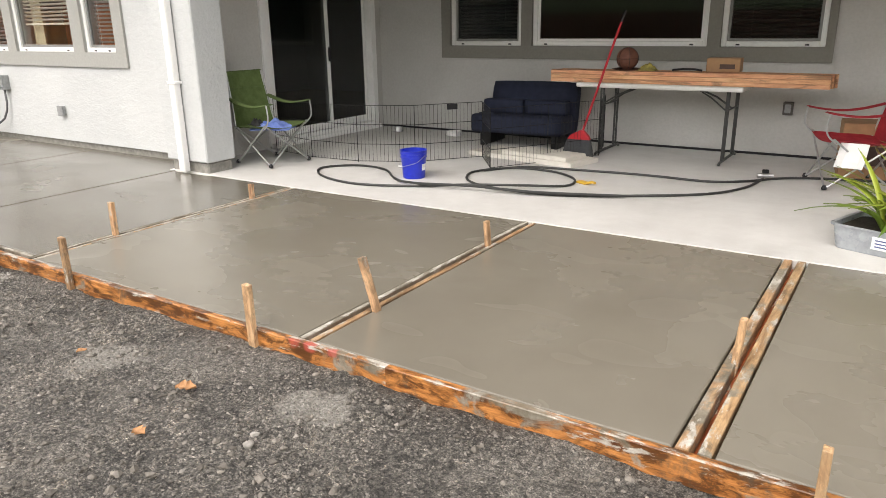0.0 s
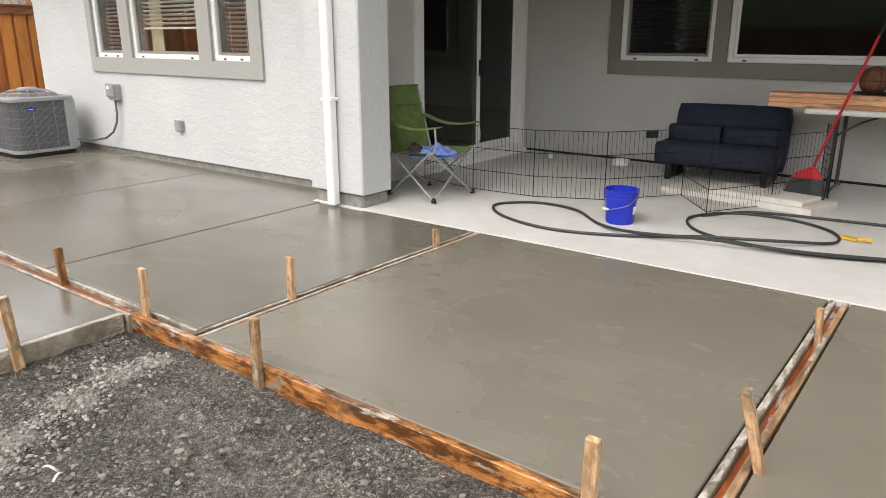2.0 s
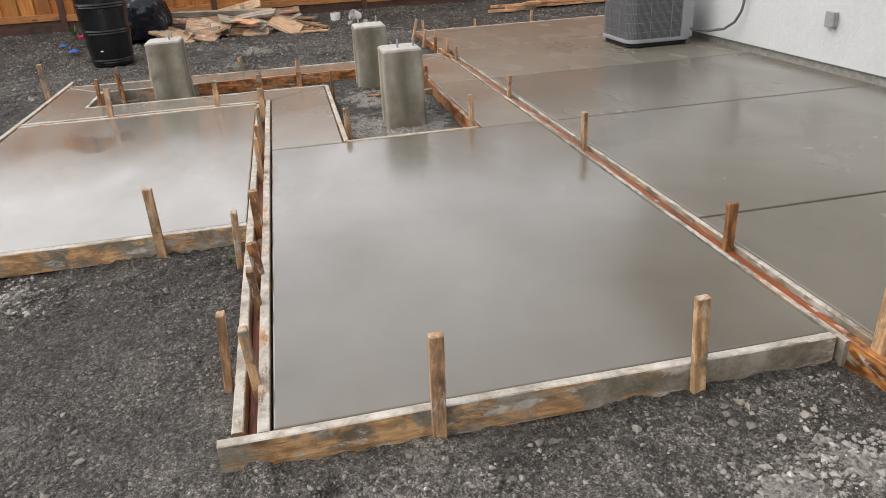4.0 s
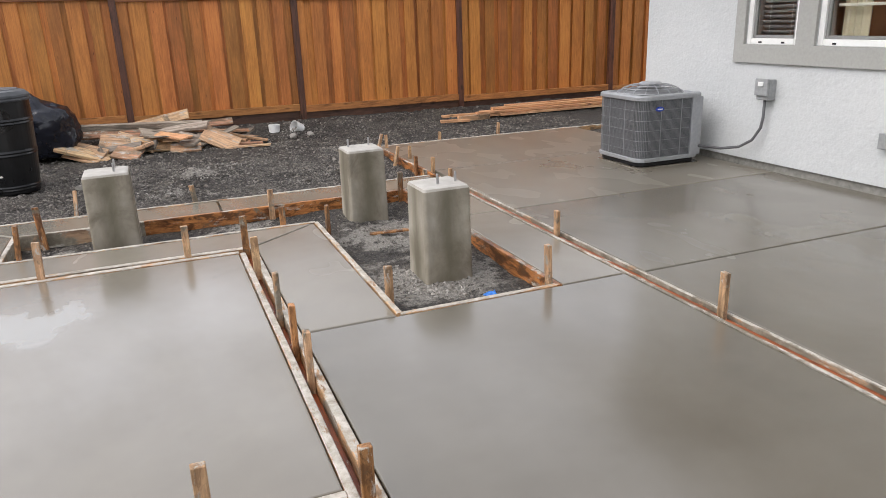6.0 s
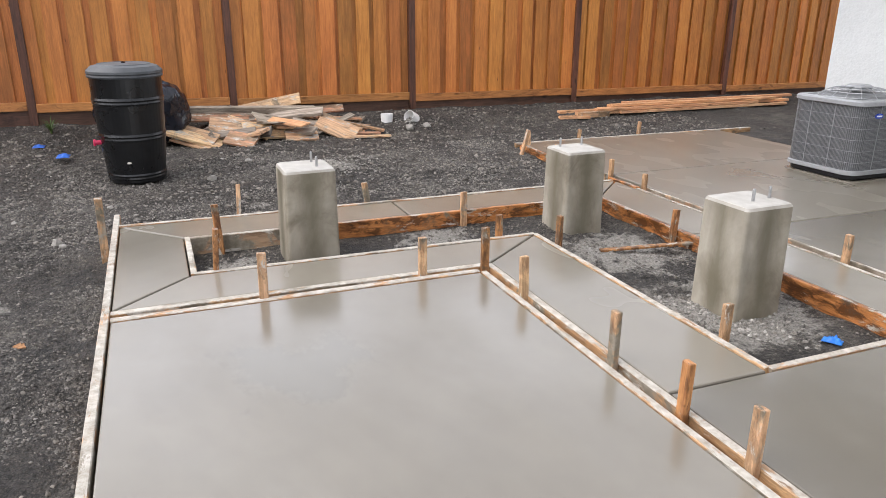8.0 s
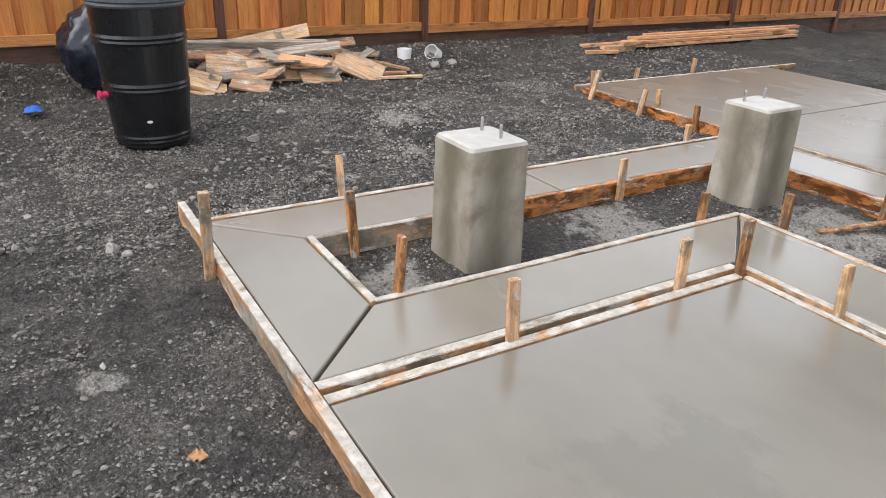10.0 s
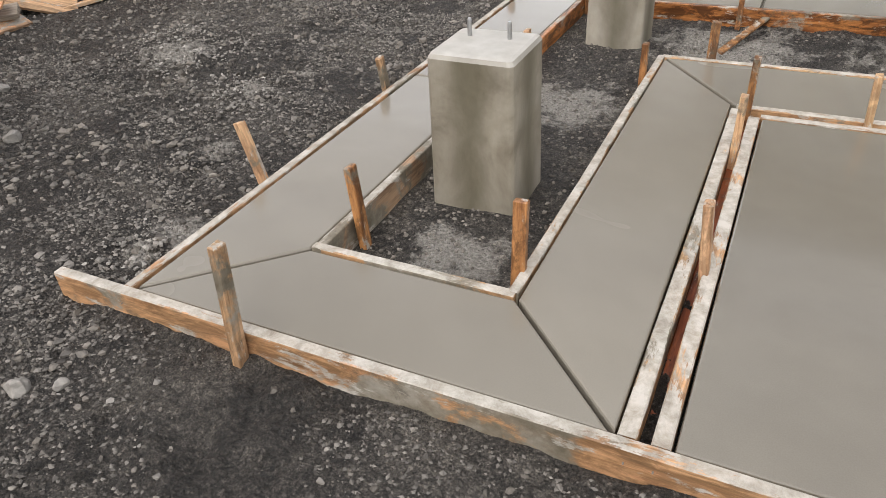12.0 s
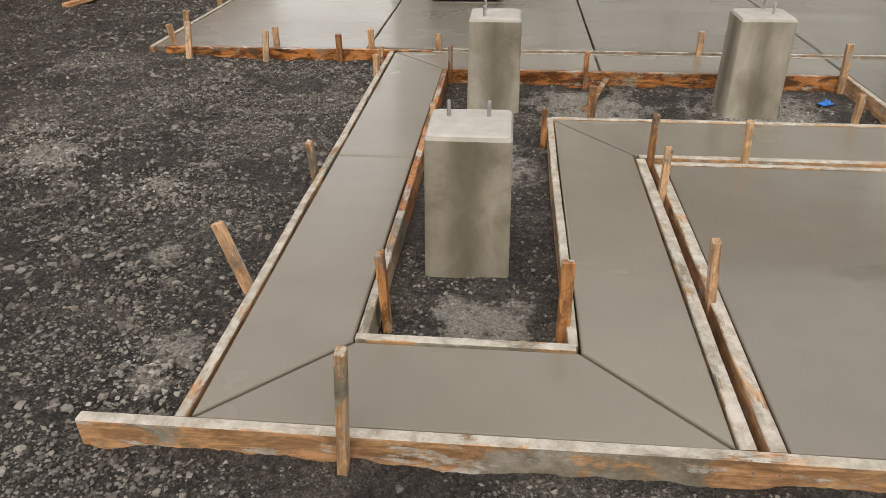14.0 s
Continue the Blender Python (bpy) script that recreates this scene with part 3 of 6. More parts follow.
for outline in PANELS:
    part("slab_panel", prism(outline, -0.16, 0.0, 0.008, 0.007), M_SEMI if outline[0][0] in (-12.25, -14.0) else M_FRONT if outline[0][0] > -5.0 and outline[0][1] == YF else M_DAMP if max(p[1] for p in outline) > 2.6 else M_WET if outline[0] == (-10.31, -1.65) else M_NORTH if outline[0] == (-8.77, 0.46) and outline[1][0] > -6 else M_STRIP, pavement)

for x0, x1, y0, y1 in ((-12.02, -11.60, -1.25, 2.42), (-12.02, -10.45, -1.64, -1.254), (-10.84, -10.45, -1.25, 0.466), (-10.84, -8.80, 0.47, 0.97), (-11.596, -8.76, 2.01, 2.42)):
    part("joint_bed", prism(rect(x0, x1, y0, y1), -0.17, -0.045, 0.002, 0.0), M_STRIP, pavement)

porch_floor = part("floor", prism(rect(-6.80, 3.2, YP, 8.90), -0.16, 0.004, 0.004, 0.0), M_DRY)
tagged(porch_floor, "light grey dry broomed concrete porch floor", "floor", kind="structure")


# ---- form boards ----
def form_board(p, q, mat=M_FORM, top=0.004, depth=0.115, thick=0.038, label="", group="form boards along the wet slabs"):
    """A board on edge whose centre line runs from p to q."""
    p, q = Vector((*p, 0)), Vector((*q, 0))
    d = q - p
    L = d.length
    bm = bmesh.new()
    n = max(2, int(L / 0.35))
    rows = []
    for i in range(n + 1):
        x = L * i / n
        w = 0.003 * noise.noise(Vector((p.x + x * 1.3, p.y * 2.1, 7.0)))
        h = 0.003 * noise.noise(Vector((p.y + x * 2.3, p.x * 1.7, 1.0)))
        t = thick / 2
        c = 0.004
        rows.append([bm.verts.new(v) for v in ((x, -t + w, -depth), (x, -t + w, -c + h), (x, -t + c + w, h), (x, t - c + w, h), (x, t + w, -c + h), (x, t + w, -depth))])
    for a, b in zip(rows, rows[1:]):
        for k in range(6):
            bm.faces.new((a[k], b[k], b[(k + 1) % 6], a[(k + 1) % 6]))
    bm.faces.new(rows[0])
    bm.faces.new(rows[-1][::-1])
    ang = math.degrees(math.atan2(d.y, d.x))
    ob = part("form_board", bm, mat, None, label, pose(p.x, p.y, top, 0, 0, ang))
    return tagged(ob, label or "orange-brown wet lumber form board edging the wet slab", "form board", group)


CAKED = "cement-caked lumber form board edging the wet slab"
RED = "red-brown wet divider board between two wet slabs"
form_board((-5.57, YF - 0.021), (-2.05, YF - 0.021))
form_board((-2.05, YF - 0.023), (3.2, YF - 0.023))
for x, w, left, right in ((-5.022, 0.074, M_COATED, M_CAKED), (-2.562, 0.094, M_COATED, M_TAN), (-0.737, 0.126, M_TAN, M_TAN)):
    t = 0.022 if w < 0.08 else 0.030 if w < 0.1 else 0.048
    form_board((x - (w - t) / 2, YF + 0.005), (x - (w - t) / 2, YP - 0.01), left, 0.002, 0.11, t, CAKED)
    form_board((x + (w - t) / 2, YF + 0.005), (x + (w - t) / 2, YP - 0.01), right, 0.002, 0.11, t, CAKED)
    form_board((x, YF + 0.008), (x, YP - 0.014), M_RED, -0.028 if w < 0.1 else -0.055, 0.06, w - 2 * t - 0.002, RED)
form_board((-11.72, 2.457), (-5.53, 2.453), M_COATED, 0.001, 0.11, 0.024, CAKED)
form_board((-11.72, 2.5015), (-5.06, 2.4985), M_RED, -0.022, 0.09, 0.058, RED)
form_board((-11.72, 2.544), (-5.06, 2.544), M_COATED, 0.003, 0.11, 0.024, CAKED)
form_board((-10.38, 0.397), (-5.62, 0.397), M_RED, -0.065, 0.05, 0.040, RED)
form_board((-10.3745, -1.64), (-10.3745, 0.36), M_RED, -0.085, 0.03, 0.032, RED)
form_board((-5.58, 0.30), (-5.58, 2.43), M_SPLASH, 0.006, 0.12, 0.038, CAKED)
form_board((-10.42, 0.438), (-5.60, 0.438), M_CAKED, 0.005, 0.11, 0.040, CAKED)
form_board((-10.31, 0.357), (-5.62, 0.357), M_CAKED, 0.003, 0.11, 0.038, CAKED)
form_board((-7.40, -1.66), (-7.40, 0.335), M_SPLASH, 0.005, 0.12, 0.038, CAKED)
form_board((-10.415, -1.645), (-10.415, 0.40), M_CAKED, 0.005, 0.11, 0.047, CAKED)
form_board((-10.334, -1.645), (-10.334, 0.335), M_CAKED, 0.004, 0.11, 0.047, CAKED)
form_board((-12.34, -1.671), (-9.70, -1.671), M_SPLASH, 0.008, 0.125, 0.040, CAKED)
long_board = form_board((-9.70, -1.673), (-7.38, -1.673), M_SPLASH, 0.008, 0.125, 0.040, CAKED)
form_board((-12.04, -1.65), (-12.04, 2.42), M_CAKED, 0.005, 0.11, 0.036, CAKED)
form_board((-11.58, -1.24), (-11.58, -0.28), M_COATED, 0.004, 0.12, 0.036, CAKED)
form_board((-11.58, -0.28), (-11.58, 1.98), M_FORM, 0.004, 0.12, 0.036)
form_board((-11.60, -1.222), (-10.86, -1.222), M_CAKED, 0.005, 0.12, 0.036, CAKED)
form_board((-10.868, -1.22), (-10.868, 0.99), M_CAKED, 0.005, 0.12, 0.036, CAKED)
form_board((-10.86, 0.998), (-8.79, 0.998), M_CAKED, 0.004, 0.12, 0.036, CAKED)
form_board((-8.788, 1.0), (-8.788, 1.98), M_CAKED, 0.004, 0.12, 0.036, CAKED)
form_board((-11.58, 1.98), (-8.77, 1.98), M_FORM, 0.004, 0.12, 0.036)
form_board((-13.9, 2.478), (-11.73, 2.478), M_FORM, 0.006, 0.12, 0.038)
form_board((-14.02, 2.46), (-14.02, 5.9), M_CAKED, 0.004, 0.12, 0.036, CAKED)


# ---- nails ----
def nail(x, y, z, facing):
    ob = part("nail", prism([(0.0055 * math.cos(a * math.pi / 5), 0.0055 * math.sin(a * math.pi / 5)) for a in range(10)], -0.02, 0.0025, 0.001), M_NAIL, None, "", pose(x, y, z, *facing))
    return tagged(ob, "steel nail head driven into a form board", "nail", "nails in the form boards")


M_NAIL = plain("nail_steel", (0.36, 0.34, 0.32), 0.4, 0.8)
for x in (-10.41, -10.34, -12.04, -7.43):
    nail(x, -1.694, -0.036, (90, 0, 0))
nail(-5.560, 0.37, -0.03, (0, 90, 0))
nail(-5.560, 0.45, -0.05, (0, 90, 0))

# ---- house ----
house_wall = tagged(empty("wall_house"), "white rough stucco outer wall of the house", "wall", kind="structure")


def wall_with_holes(name, axis, at, thick, a0, a1, z0, z1, holes, mat, parent):
    """A wall along x or y with openings cut through it, in one mesh."""
    bm = bmesh.new()
    cuts = sorted({a0, a1, *[v for h in holes for v in h[:2]]})
    for p, q in zip(cuts, cuts[1:]):
        spans = [(z0, z1)]
        for h in holes:
            if h[0] < (p + q) / 2 < h[1]:
                spans = [(z0, h[2]), (h[3], z1)]
        for r, s in spans:
            if s - r < 0.001:
                continue
            if axis == "x":
                add_box(bm, p, q, at, at + thick, r, s)
            else:
                add_box(bm, at, at + thick, p, q, r, s)
    return part(name, bm, mat, parent)


XS, YB, TOP = -6.80, 8.70, 2.9
WIN_A = [(-10.98, -10.36, 1.17, 2.35), (-10.16, -8.86, 1.17, 2.35), (-8.64, -8.02, 1.17, 2.35)]
WIN_B = [(-5.60, -4.55, 1.15, 2.30), (-4.40, -2.27, 1.15, 2.30), (-2.13, -1.10, 1.15, 2.30)]
DOOR = (6.46, 8.50, 0.07, 2.10)
wall_with_holes("wall_garden_side", "x", YW, 0.2, -12.5, XS, 0.07, TOP, WIN_A, M_STUCCO, house_wall)
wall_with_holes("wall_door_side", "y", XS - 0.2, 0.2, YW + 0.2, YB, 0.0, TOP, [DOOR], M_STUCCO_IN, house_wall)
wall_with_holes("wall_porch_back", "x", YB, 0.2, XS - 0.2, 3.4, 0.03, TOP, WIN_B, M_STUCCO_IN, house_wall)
part("wall_far_end", box(-12.5, -12.3, YW + 0.2, 13.2, -0.15, TOP), M_STUCCO, house_wall)
# Added wall, out of view: closes the porch's right end and its reflections.
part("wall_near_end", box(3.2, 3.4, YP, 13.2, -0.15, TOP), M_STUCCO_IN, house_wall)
wall_with_holes("wall_street_side", "x", 13.0, 0.2, -12.3, 3.2, 0.0, TOP, [], M_STUCCO, house_wall)
part("footing", box(-12.47, XS, YW + 0.03, YW + 0.17, -0.14, 0.069), M_BASE, house_wall, "bare grey concrete footing strip")
part("base_strip", box(XS, 3.2, YB - 0.012, YB + 0.02, 0.004, 0.03), M_DARK, house_wall, "thin dark strip at the foot of the wall")
inside_floor = part("floor_inside", box(-12.3, 3.2, YW + 0.2, 13.0, -0.16, 0.0), plain("tan_carpet", (0.24, 0.19, 0.14), 0.95))
inside_floor.scale.z = 0.97
tagged(inside_floor, "tan carpeted floor inside the house", "floor", kind="structure")
ceiling = part("ceiling", box(-12.49, 3.39, 5.0, 13.19, TOP + 0.002, TOP + 0.1), M_CEIL)
tagged(ceiling, "pale painted flat ceiling over porch and rooms", "ceiling", kind="structure")
roof = bmesh.new()
for y0, z0, y1, z1 in ((4.45, 3.02, 9.1, 4.9), (9.1, 4.9, 13.8, 3.02)):
    vs = [roof.verts.new(p) for p in ((-13.0, y0, z0), (3.9, y0, z0), (3.9, y1, z1), (-13.0, y1, z1), (-13.0, y0, z0 + 0.12), (3.9, y0, z0 + 0.12), (3.9, y1, z1 + 0.12), (-13.0, y1, z1 + 0.12))]
    for f in ((0, 3, 2, 1), (4, 5, 6, 7), (0, 1, 5, 4), (1, 2, 6, 5), (2, 3, 7, 6), (3, 0, 4, 7)):
        roof.faces.new([vs[i] for i in f])
tagged(part("roof", roof, M_ROOF), "dark shingle roof over the house and porch", "roof", kind="structure")

column = tagged(empty("porch_column"), "white stuccoed square porch column on a bare concrete base", "column", kind="structure")
part("shaft", box(-6.82, -6.19, 4.955, 5.33, 0.115, 2.5, 0.012), M_STUCCO, column)
part("base", box(-6.78, -6.215, 4.985, 5.30, -0.10, 0.114, 0.015), M_BASE, column, "bare grey concrete base")
part("shaft_return", box(-6.86, -6.70, 5.331, 5.358, 0.115, 2.5), M_STUCCO, column)
beam = part("porch_beam", box(-6.82, 3.2, 4.957, 5.33, 2.501, TOP), M_STUCCO)
tagged(beam, "white stuccoed beam across the porch opening", "beam", kind="structure")

spout = tagged(empty("downspout"), "white metal downspout strapped to the porch column", "downspout", "", "")
part("pipe", box(-6.535, -6.445, 4.865, 4.945, 0.012, 2.9, 0.012), M_WHITE, spout)
for z in (0.9, 2.2):
    part("strap", box(-6.55, -6.43, 4.860, 4.956, z, z + 0.03, 0.004), M_WHITE, spout)


def window_unit(name, axis, at, a0, a1, z0, z1, blind, label, slats_to=None):
    """A white vinyl window with glass and, where there is one, a slatted blind behind it. It faces -y."""
    top = tagged(empty(name), label, "window", kind="structure")
    fr = bmesh.new()
    w = 0.055
    for b in ((a0, a0 + w, z0, z1), (a1 - w, a1, z0, z1), (a0 + w, a1 - w, z0, z0 + w), (a0 + w, a1 - w, z1 - w, z1)):
        add_box(fr, b[0], b[1], at - 0.012, at + 0.06, b[2], b[3], 0.006)
    part("window_frame", fr, M_WHITE, top)
    sash = bmesh.new()
    u = 0.03
    p0, p1, q0, q1 = a0 + w, a1 - w, z0 + w, z1 - w
    for b in ((p0, p0 + u, q0, q1), (p1 - u, p1, q0, q1), (p0 + u, p1 - u, q0, q0 + u), (p0 + u, p1 - u, q1 - u, q1)):
        add_box(sash, b[0], b[1], at + 0.012, at + 0.045, b[2], b[3], 0.004)
    part("sash", sash, M_SASH if blind else M_WHITE, top)
    pane = part("pane", box(p0 + u, p1 - u, at + 0.026, at + 0.031, q0 + u, q1 - u), M_TINTED if at > 8 else M_GLASS, top)
    pane.visible_shadow = False
    for x in (p0 + 0.12, p1 - 0.12):
        part("weep_cover", box(x - 0.02, x + 0.02, at - 0.016, at - 0.0125, z0 + 0.012, z0 + 0.028, 0.001), M_DARK, top)
    if blind:
        low = slats_to if slats_to else q0 + 0.03
        sl = bmesh.new()
        z = q1 - 0.02
        while z > low:
            add_box(sl, p0 + 0.03, p1 - 0.03, at + 0.085, at + 0.125, z - 0.0015, z + 0.0015, 0, Matrix.Translation((0, at + 0.105, z)) @ Matrix.Rotation(radians(-32), 4, "X") @ Matrix.Translation((0, -at - 0.105, -z)))
            z -= 0.045
        add_box(sl, p0 + 0.03, p1 - 0.03, at + 0.09, at + 0.12, low - 0.03, low - 0.005, 0.003)
        part("blind", sl, blind, top)
        cord = bmesh.new()
        for x in (p0 + 0.25 * (p1 - p0), p0 + 0.75 * (p1 - p0)):
            add_tube(cord, [(x, at + 0.08, q1), (x, at + 0.08, low)], 0.002, 4)
        part("blind_cord", cord, M_WHITE, top)
    return top


M_SASH = plain("grey_screen_frame", (0.22, 0.22, 0.21), 0.5)
M_BLIND = plain("cream_blind", (0.62, 0.60, 0.52), 0.5, 0, 0.04)
M_BLIND_GREY = plain("pale_grey_blind", (0.36, 0.36, 0.35), 0.5, 0, 0.05)
M_BLIND_DARK = plain("grey_blind", (0.20, 0.20, 0.195), 0.5, 0, 0.05)
for i, (a0, a1, z0, z1) in enumerate(WIN_A):
    window_unit("window_%d" % (i + 1), "x", YW + 0.02, a0, a1, z0, z1, M_BLIND if i == 1 else M_BLIND_GREY,
                "white vinyl window with slatted blind" + (" half raised" if i == 1 else " lowered"), 1.52 if i == 1 else None)
for i, (a0, a1, z0, z1) in enumerate(WIN_B):
    window_unit("window_%d" % (i + 4), "x", YB + 0.02, a0, a1, z0, z1, None if i == 1 else M_BLIND_DARK,
                "white vinyl window under the porch" + (", wide single pane" if i == 1 else " with lowered dark blind"))


def trim_band(name, at, x0, x1, z0, z1, holes, mat, label):
    top = tagged(empty(name), label, "window trim", kind="structure")
    wall_with_holes("surround", "x", at - 0.03, 0.032, x0, x1, z0, z1, holes, mat, top)
    return top


trim_band("trim", YW, -11.10, -7.84, 1.0, 2.5, WIN_A, M_TRIM, "grey stucco surround of the garden windows")
trim_band("trim", YB, -5.74, -1.02, 0.99, 2.45, WIN_B, plain("taupe_trim", (0.21, 0.20, 0.175), 0.8, 0, 0.06, 40, 0.3), "taupe surround of the porch windows")

# ---- sliding door ----
door = tagged(empty("door_1"), "white framed sliding glass patio door, closed", "door", kind="structure")
fr = bmesh.new()
for y0, y1, z0, z1 in ((6.40, 6.50, 0.03, 2.16), (8.46, 8.56, 0.03, 2.16), (6.50, 8.46, 2.06, 2.16), (6.50, 8.46, 0.03, 0.11)):
    add_box(fr, XS - 0.12, XS + 0.03, y0, y1, z0, z1, 0.006)
part("door_frame", fr, M_WHITE, door)
part("sill", box(XS + 0.031, XS + 0.075, 6.40, 8.56, 0.005, 0.06, 0.006), M_WHITE, door)
for i, (y0, y1, dx) in enumerate(((6.53, 7.62, -0.03), (7.56, 8.44, -0.075))):
    sash = bmesh.new()
    x = XS + dx
    for b in ((y0, y0 + 0.06, 0.115, 2.05), (y1 - 0.06, y1, 0.115, 2.05), (y0 + 0.06, y1 - 0.06, 0.115, 0.20), (y0 + 0.06, y1 - 0.06, 1.98, 2.05)):
        add_box(sash, x - 0.016, x + 0.016, b[0], b[1], b[2], b[3], 0.005)
    leaf = part("sliding_leaf", sash, M_WHITE, door)
    pane = part("pane", box(x - 0.003, x + 0.003, y0 + 0.06, y1 - 0.06, 0.20, 1.98), M_TINTED, leaf)
    pane.visible_shadow = False
part("door_handle", box(XS - 0.013, XS + 0.02, 7.575, 7.605, 0.98, 1.16, 0.006), M_DARK, door, "black pull handle")
drape = sheet([[(-10.08 + 0.26 * i / 12, YW + 0.20 + 0.02 * math.sin(i * 1.9), z) for i in range(13)] for z in (0.6, 1.2, 1.8, 2.4)], 0.004)
tagged(part("curtain", drape, woven("cream_curtain", (0.55, 0.50, 0.36), (0.66, 0.61, 0.46), 500)), "cream curtain hanging inside the middle garden window", "curtain")


def indoor_cabinet(x, y):
    top = tagged(empty("wooden_cabinet", pose(x, y, 0)), "red-brown wooden cabinet inside the house", "cabinet")
    m = plain("red_brown_cabinet", (0.30, 0.10, 0.04), 0.4, 0, 0.3, 6)
    part("body", box(-0.9, 0.9, -0.25, 0.25, 0.0, 1.75, 0.01), m, top)
    for k in range(3):
        part("cabinet_door", box(-0.88 + k * 0.595, -0.31 + k * 0.595, -0.275, -0.252, 0.06, 1.7, 0.006), m, top)
    return top


indoor_cabinet(-9.35, 6.35)

# ---- fence ----
FX = -16.40
POSTS = [-10.2, -7.65, -5.15, -2.66, -0.38, 2.04, 4.65, 7.55, 10.3, 12.9]


def fence_top(y):
    return 2.032 - 0.0125 * y


def fence_run(at, posts, label):
    """A board-on-board fence along local y, seen from local +x."""
    top = tagged(empty("fence", at), label, "fence", kind="structure")
    rnd = random.Random(5)
    kinds = []
    for k in range(5):
        w = 0.150 + 0.012 * k
        kinds.append(mesh_of("fence_board", box(-0.009, 0.009, -w / 2, w / 2, 0, 1.0, 0.002), M_FENCE))
    for y in posts:
        part("post", box(-0.045, 0.05, y - 0.045, y + 0.045, -0.25, fence_top(y) - 0.03, 0.004), M_POST, top, "dark brown stained post")
    for a, b in zip(posts, posts[1:]):
        t0, t1 = fence_top(a), fence_top(b)
        h = (t0 + t1) / 2
        part("cap_rail", box(-0.075, 0.075, a, b, h - 0.028, h + 0.01, 0.004), M_TOPRAIL, top)
        part("top_rail", box(0.012, 0.045, a + 0.047, b - 0.047, h - 0.16, h - 0.03, 0.004), M_TOPRAIL, top)
        low = 0.385 - 0.011 * ((a + b) / 2 + 2.66)
        part("bottom_rail", box(0.012, 0.050, a + 0.047, b - 0.047, low - 0.10, low, 0.004), M_RAIL, top)
        part("kickboard", box(-0.015, 0.012, a + 0.047, b - 0.047, -0.14, low - 0.102, 0.003), M_KICK, top)
        y, k = a + 0.075, 0
        while y < b - 0.05:
            ob = part("fence_board", rnd.choice(kinds), None, top)
            depth = (-0.002, -0.036)[k % 2]
            ob.matrix_basis = Matrix.Translation((depth, y, low - 0.098)) @ Matrix.Rotation(radians(rnd.uniform(-0.3, 0.3)), 4, "X") @ Matrix.Diagonal((1, 1, h - low + 0.098 - 0.03, 1))
            y += rnd.uniform(0.105, 0.135)
            k += 1
    return top


fence_run(pose(FX, 0, 0), POSTS, "tall board-on-board fence stained orange-brown with dark posts")
back_fence = bmesh.new()
for k in range(170):
    add_box(back_fence, -16.4 + k * 0.12, -16.29 + k * 0.12, -9.02 + 0.02 * (k % 2), -9.0 + 0.02 * (k % 2), -0.1, 1.7)
tagged(part("fence_behind", back_fence, M_POST), "dark brown board fence along the garden's other side", "fence", kind="structure")


# ---- concrete piers ----
def pier(x0, x1, y0, y1, top, bolts, lean=0.0):
    cx, cy = (x0 + x1) / 2, (y0 + y1) / 2
    ob = tagged(empty("concrete_pier", pose(cx, cy, 0, 0, lean, 0)), "damp stained square concrete pier with anchor bolts", "pier", "concrete piers in the gravel bed")
    hx, hy = (x1 - x0) / 2, (y1 - y0) / 2
    bm = bmesh.new()
    rings = []
    c = 0.022
    for f, z, e in ((1.03, -0.2, 0.0), (1.02, -0.07, 0.0), (1.0, 0.2, 0.0), (0.985, top - 0.02, 0.0), (0.985, top - 0.005, 0.008), (0.985, top, 0.022)):
        a, b = hx * f - e, hy * f - e
        pts = []
        for sx, sy, s0 in ((1, 1, 0), (-1, 1, 1), (-1, -1, 2), (1, -1, 3)):
            for q in range(4):
                ang = (s0 + q / 3) * math.pi / 2
                pts.append((sx * (a - c) + c * math.cos(ang), sy * (b - c) + c * math.sin(ang), z + 0.004 * noise.noise(Vector((sx * 3 + cx, sy * 3 + cy, z * 4)))))
        rings.append([bm.verts.new(p) for p in pts])
    for a, b in zip(rings, rings[1:]):
        for i in range(16):
            bm.faces.new((a[i], a[(i + 1) % 16], b[(i + 1) % 16], b[i]))
    bm.faces.new(rings[-1])
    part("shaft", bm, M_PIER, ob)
    for bx, by in bolts:
        part("anchor_bolt", lathe([(0.0085, top - 0.01), (0.0085, top + 0.058), (0.006, top + 0.066)], 10), M_STEEL, ob, "bare steel bolt", Matrix.Translation((bx, by, 0)))
    return ob


pier(-11.43, -11.09, -0.64, -0.31, 0.505, ((-0.09, 0.06), (0.07, 0.06)))
pier(-11.38, -11.05, 1.34, 1.66, 0.50, ((-0.07, -0.09), (-0.07, 0.09)))
pier(-9.74, -9.41, 1.39, 1.71, 0.51, ((0.05, -0.02), (0.03, 0.11)))


# ---- stakes ----
def stake(x, y, top, lx=0.0, ly=0.0, wet=False, w=0.046, d=0.030, turn=0.0, low=-0.22):
    """A square stake with a slightly split, sawn top, leaning by lx, ly degrees."""
    bm = bmesh.new()
    add_box(bm, -w / 2, w / 2, -d / 2, d / 2, low - 0.02, 0.0, 0.003)
    for v in bm.verts:
        if v.co.z > -0.01:
            v.co.z += 0.004 * noise.noise(Vector((v.co.x * 60 + x * 9, v.co.y * 60 + y * 7, 1.0)))
    ob = part("wooden_stake", bm, M_STAKE_WET if wet else M_STAKE, None, "", Matrix.Translation((x, y, top)) @ pose(0, 0, 0, ly, lx, turn))
    for v in ob.data.vertices:
        if v.co.z < low:
            v.co.z = low - top if low - top < -0.05 else -0.2
    return tagged(ob, "wet red-brown wooden form stake, upright" if wet else "pale wooden form stake driven upright beside a board", "stake", "form stakes round the slabs")


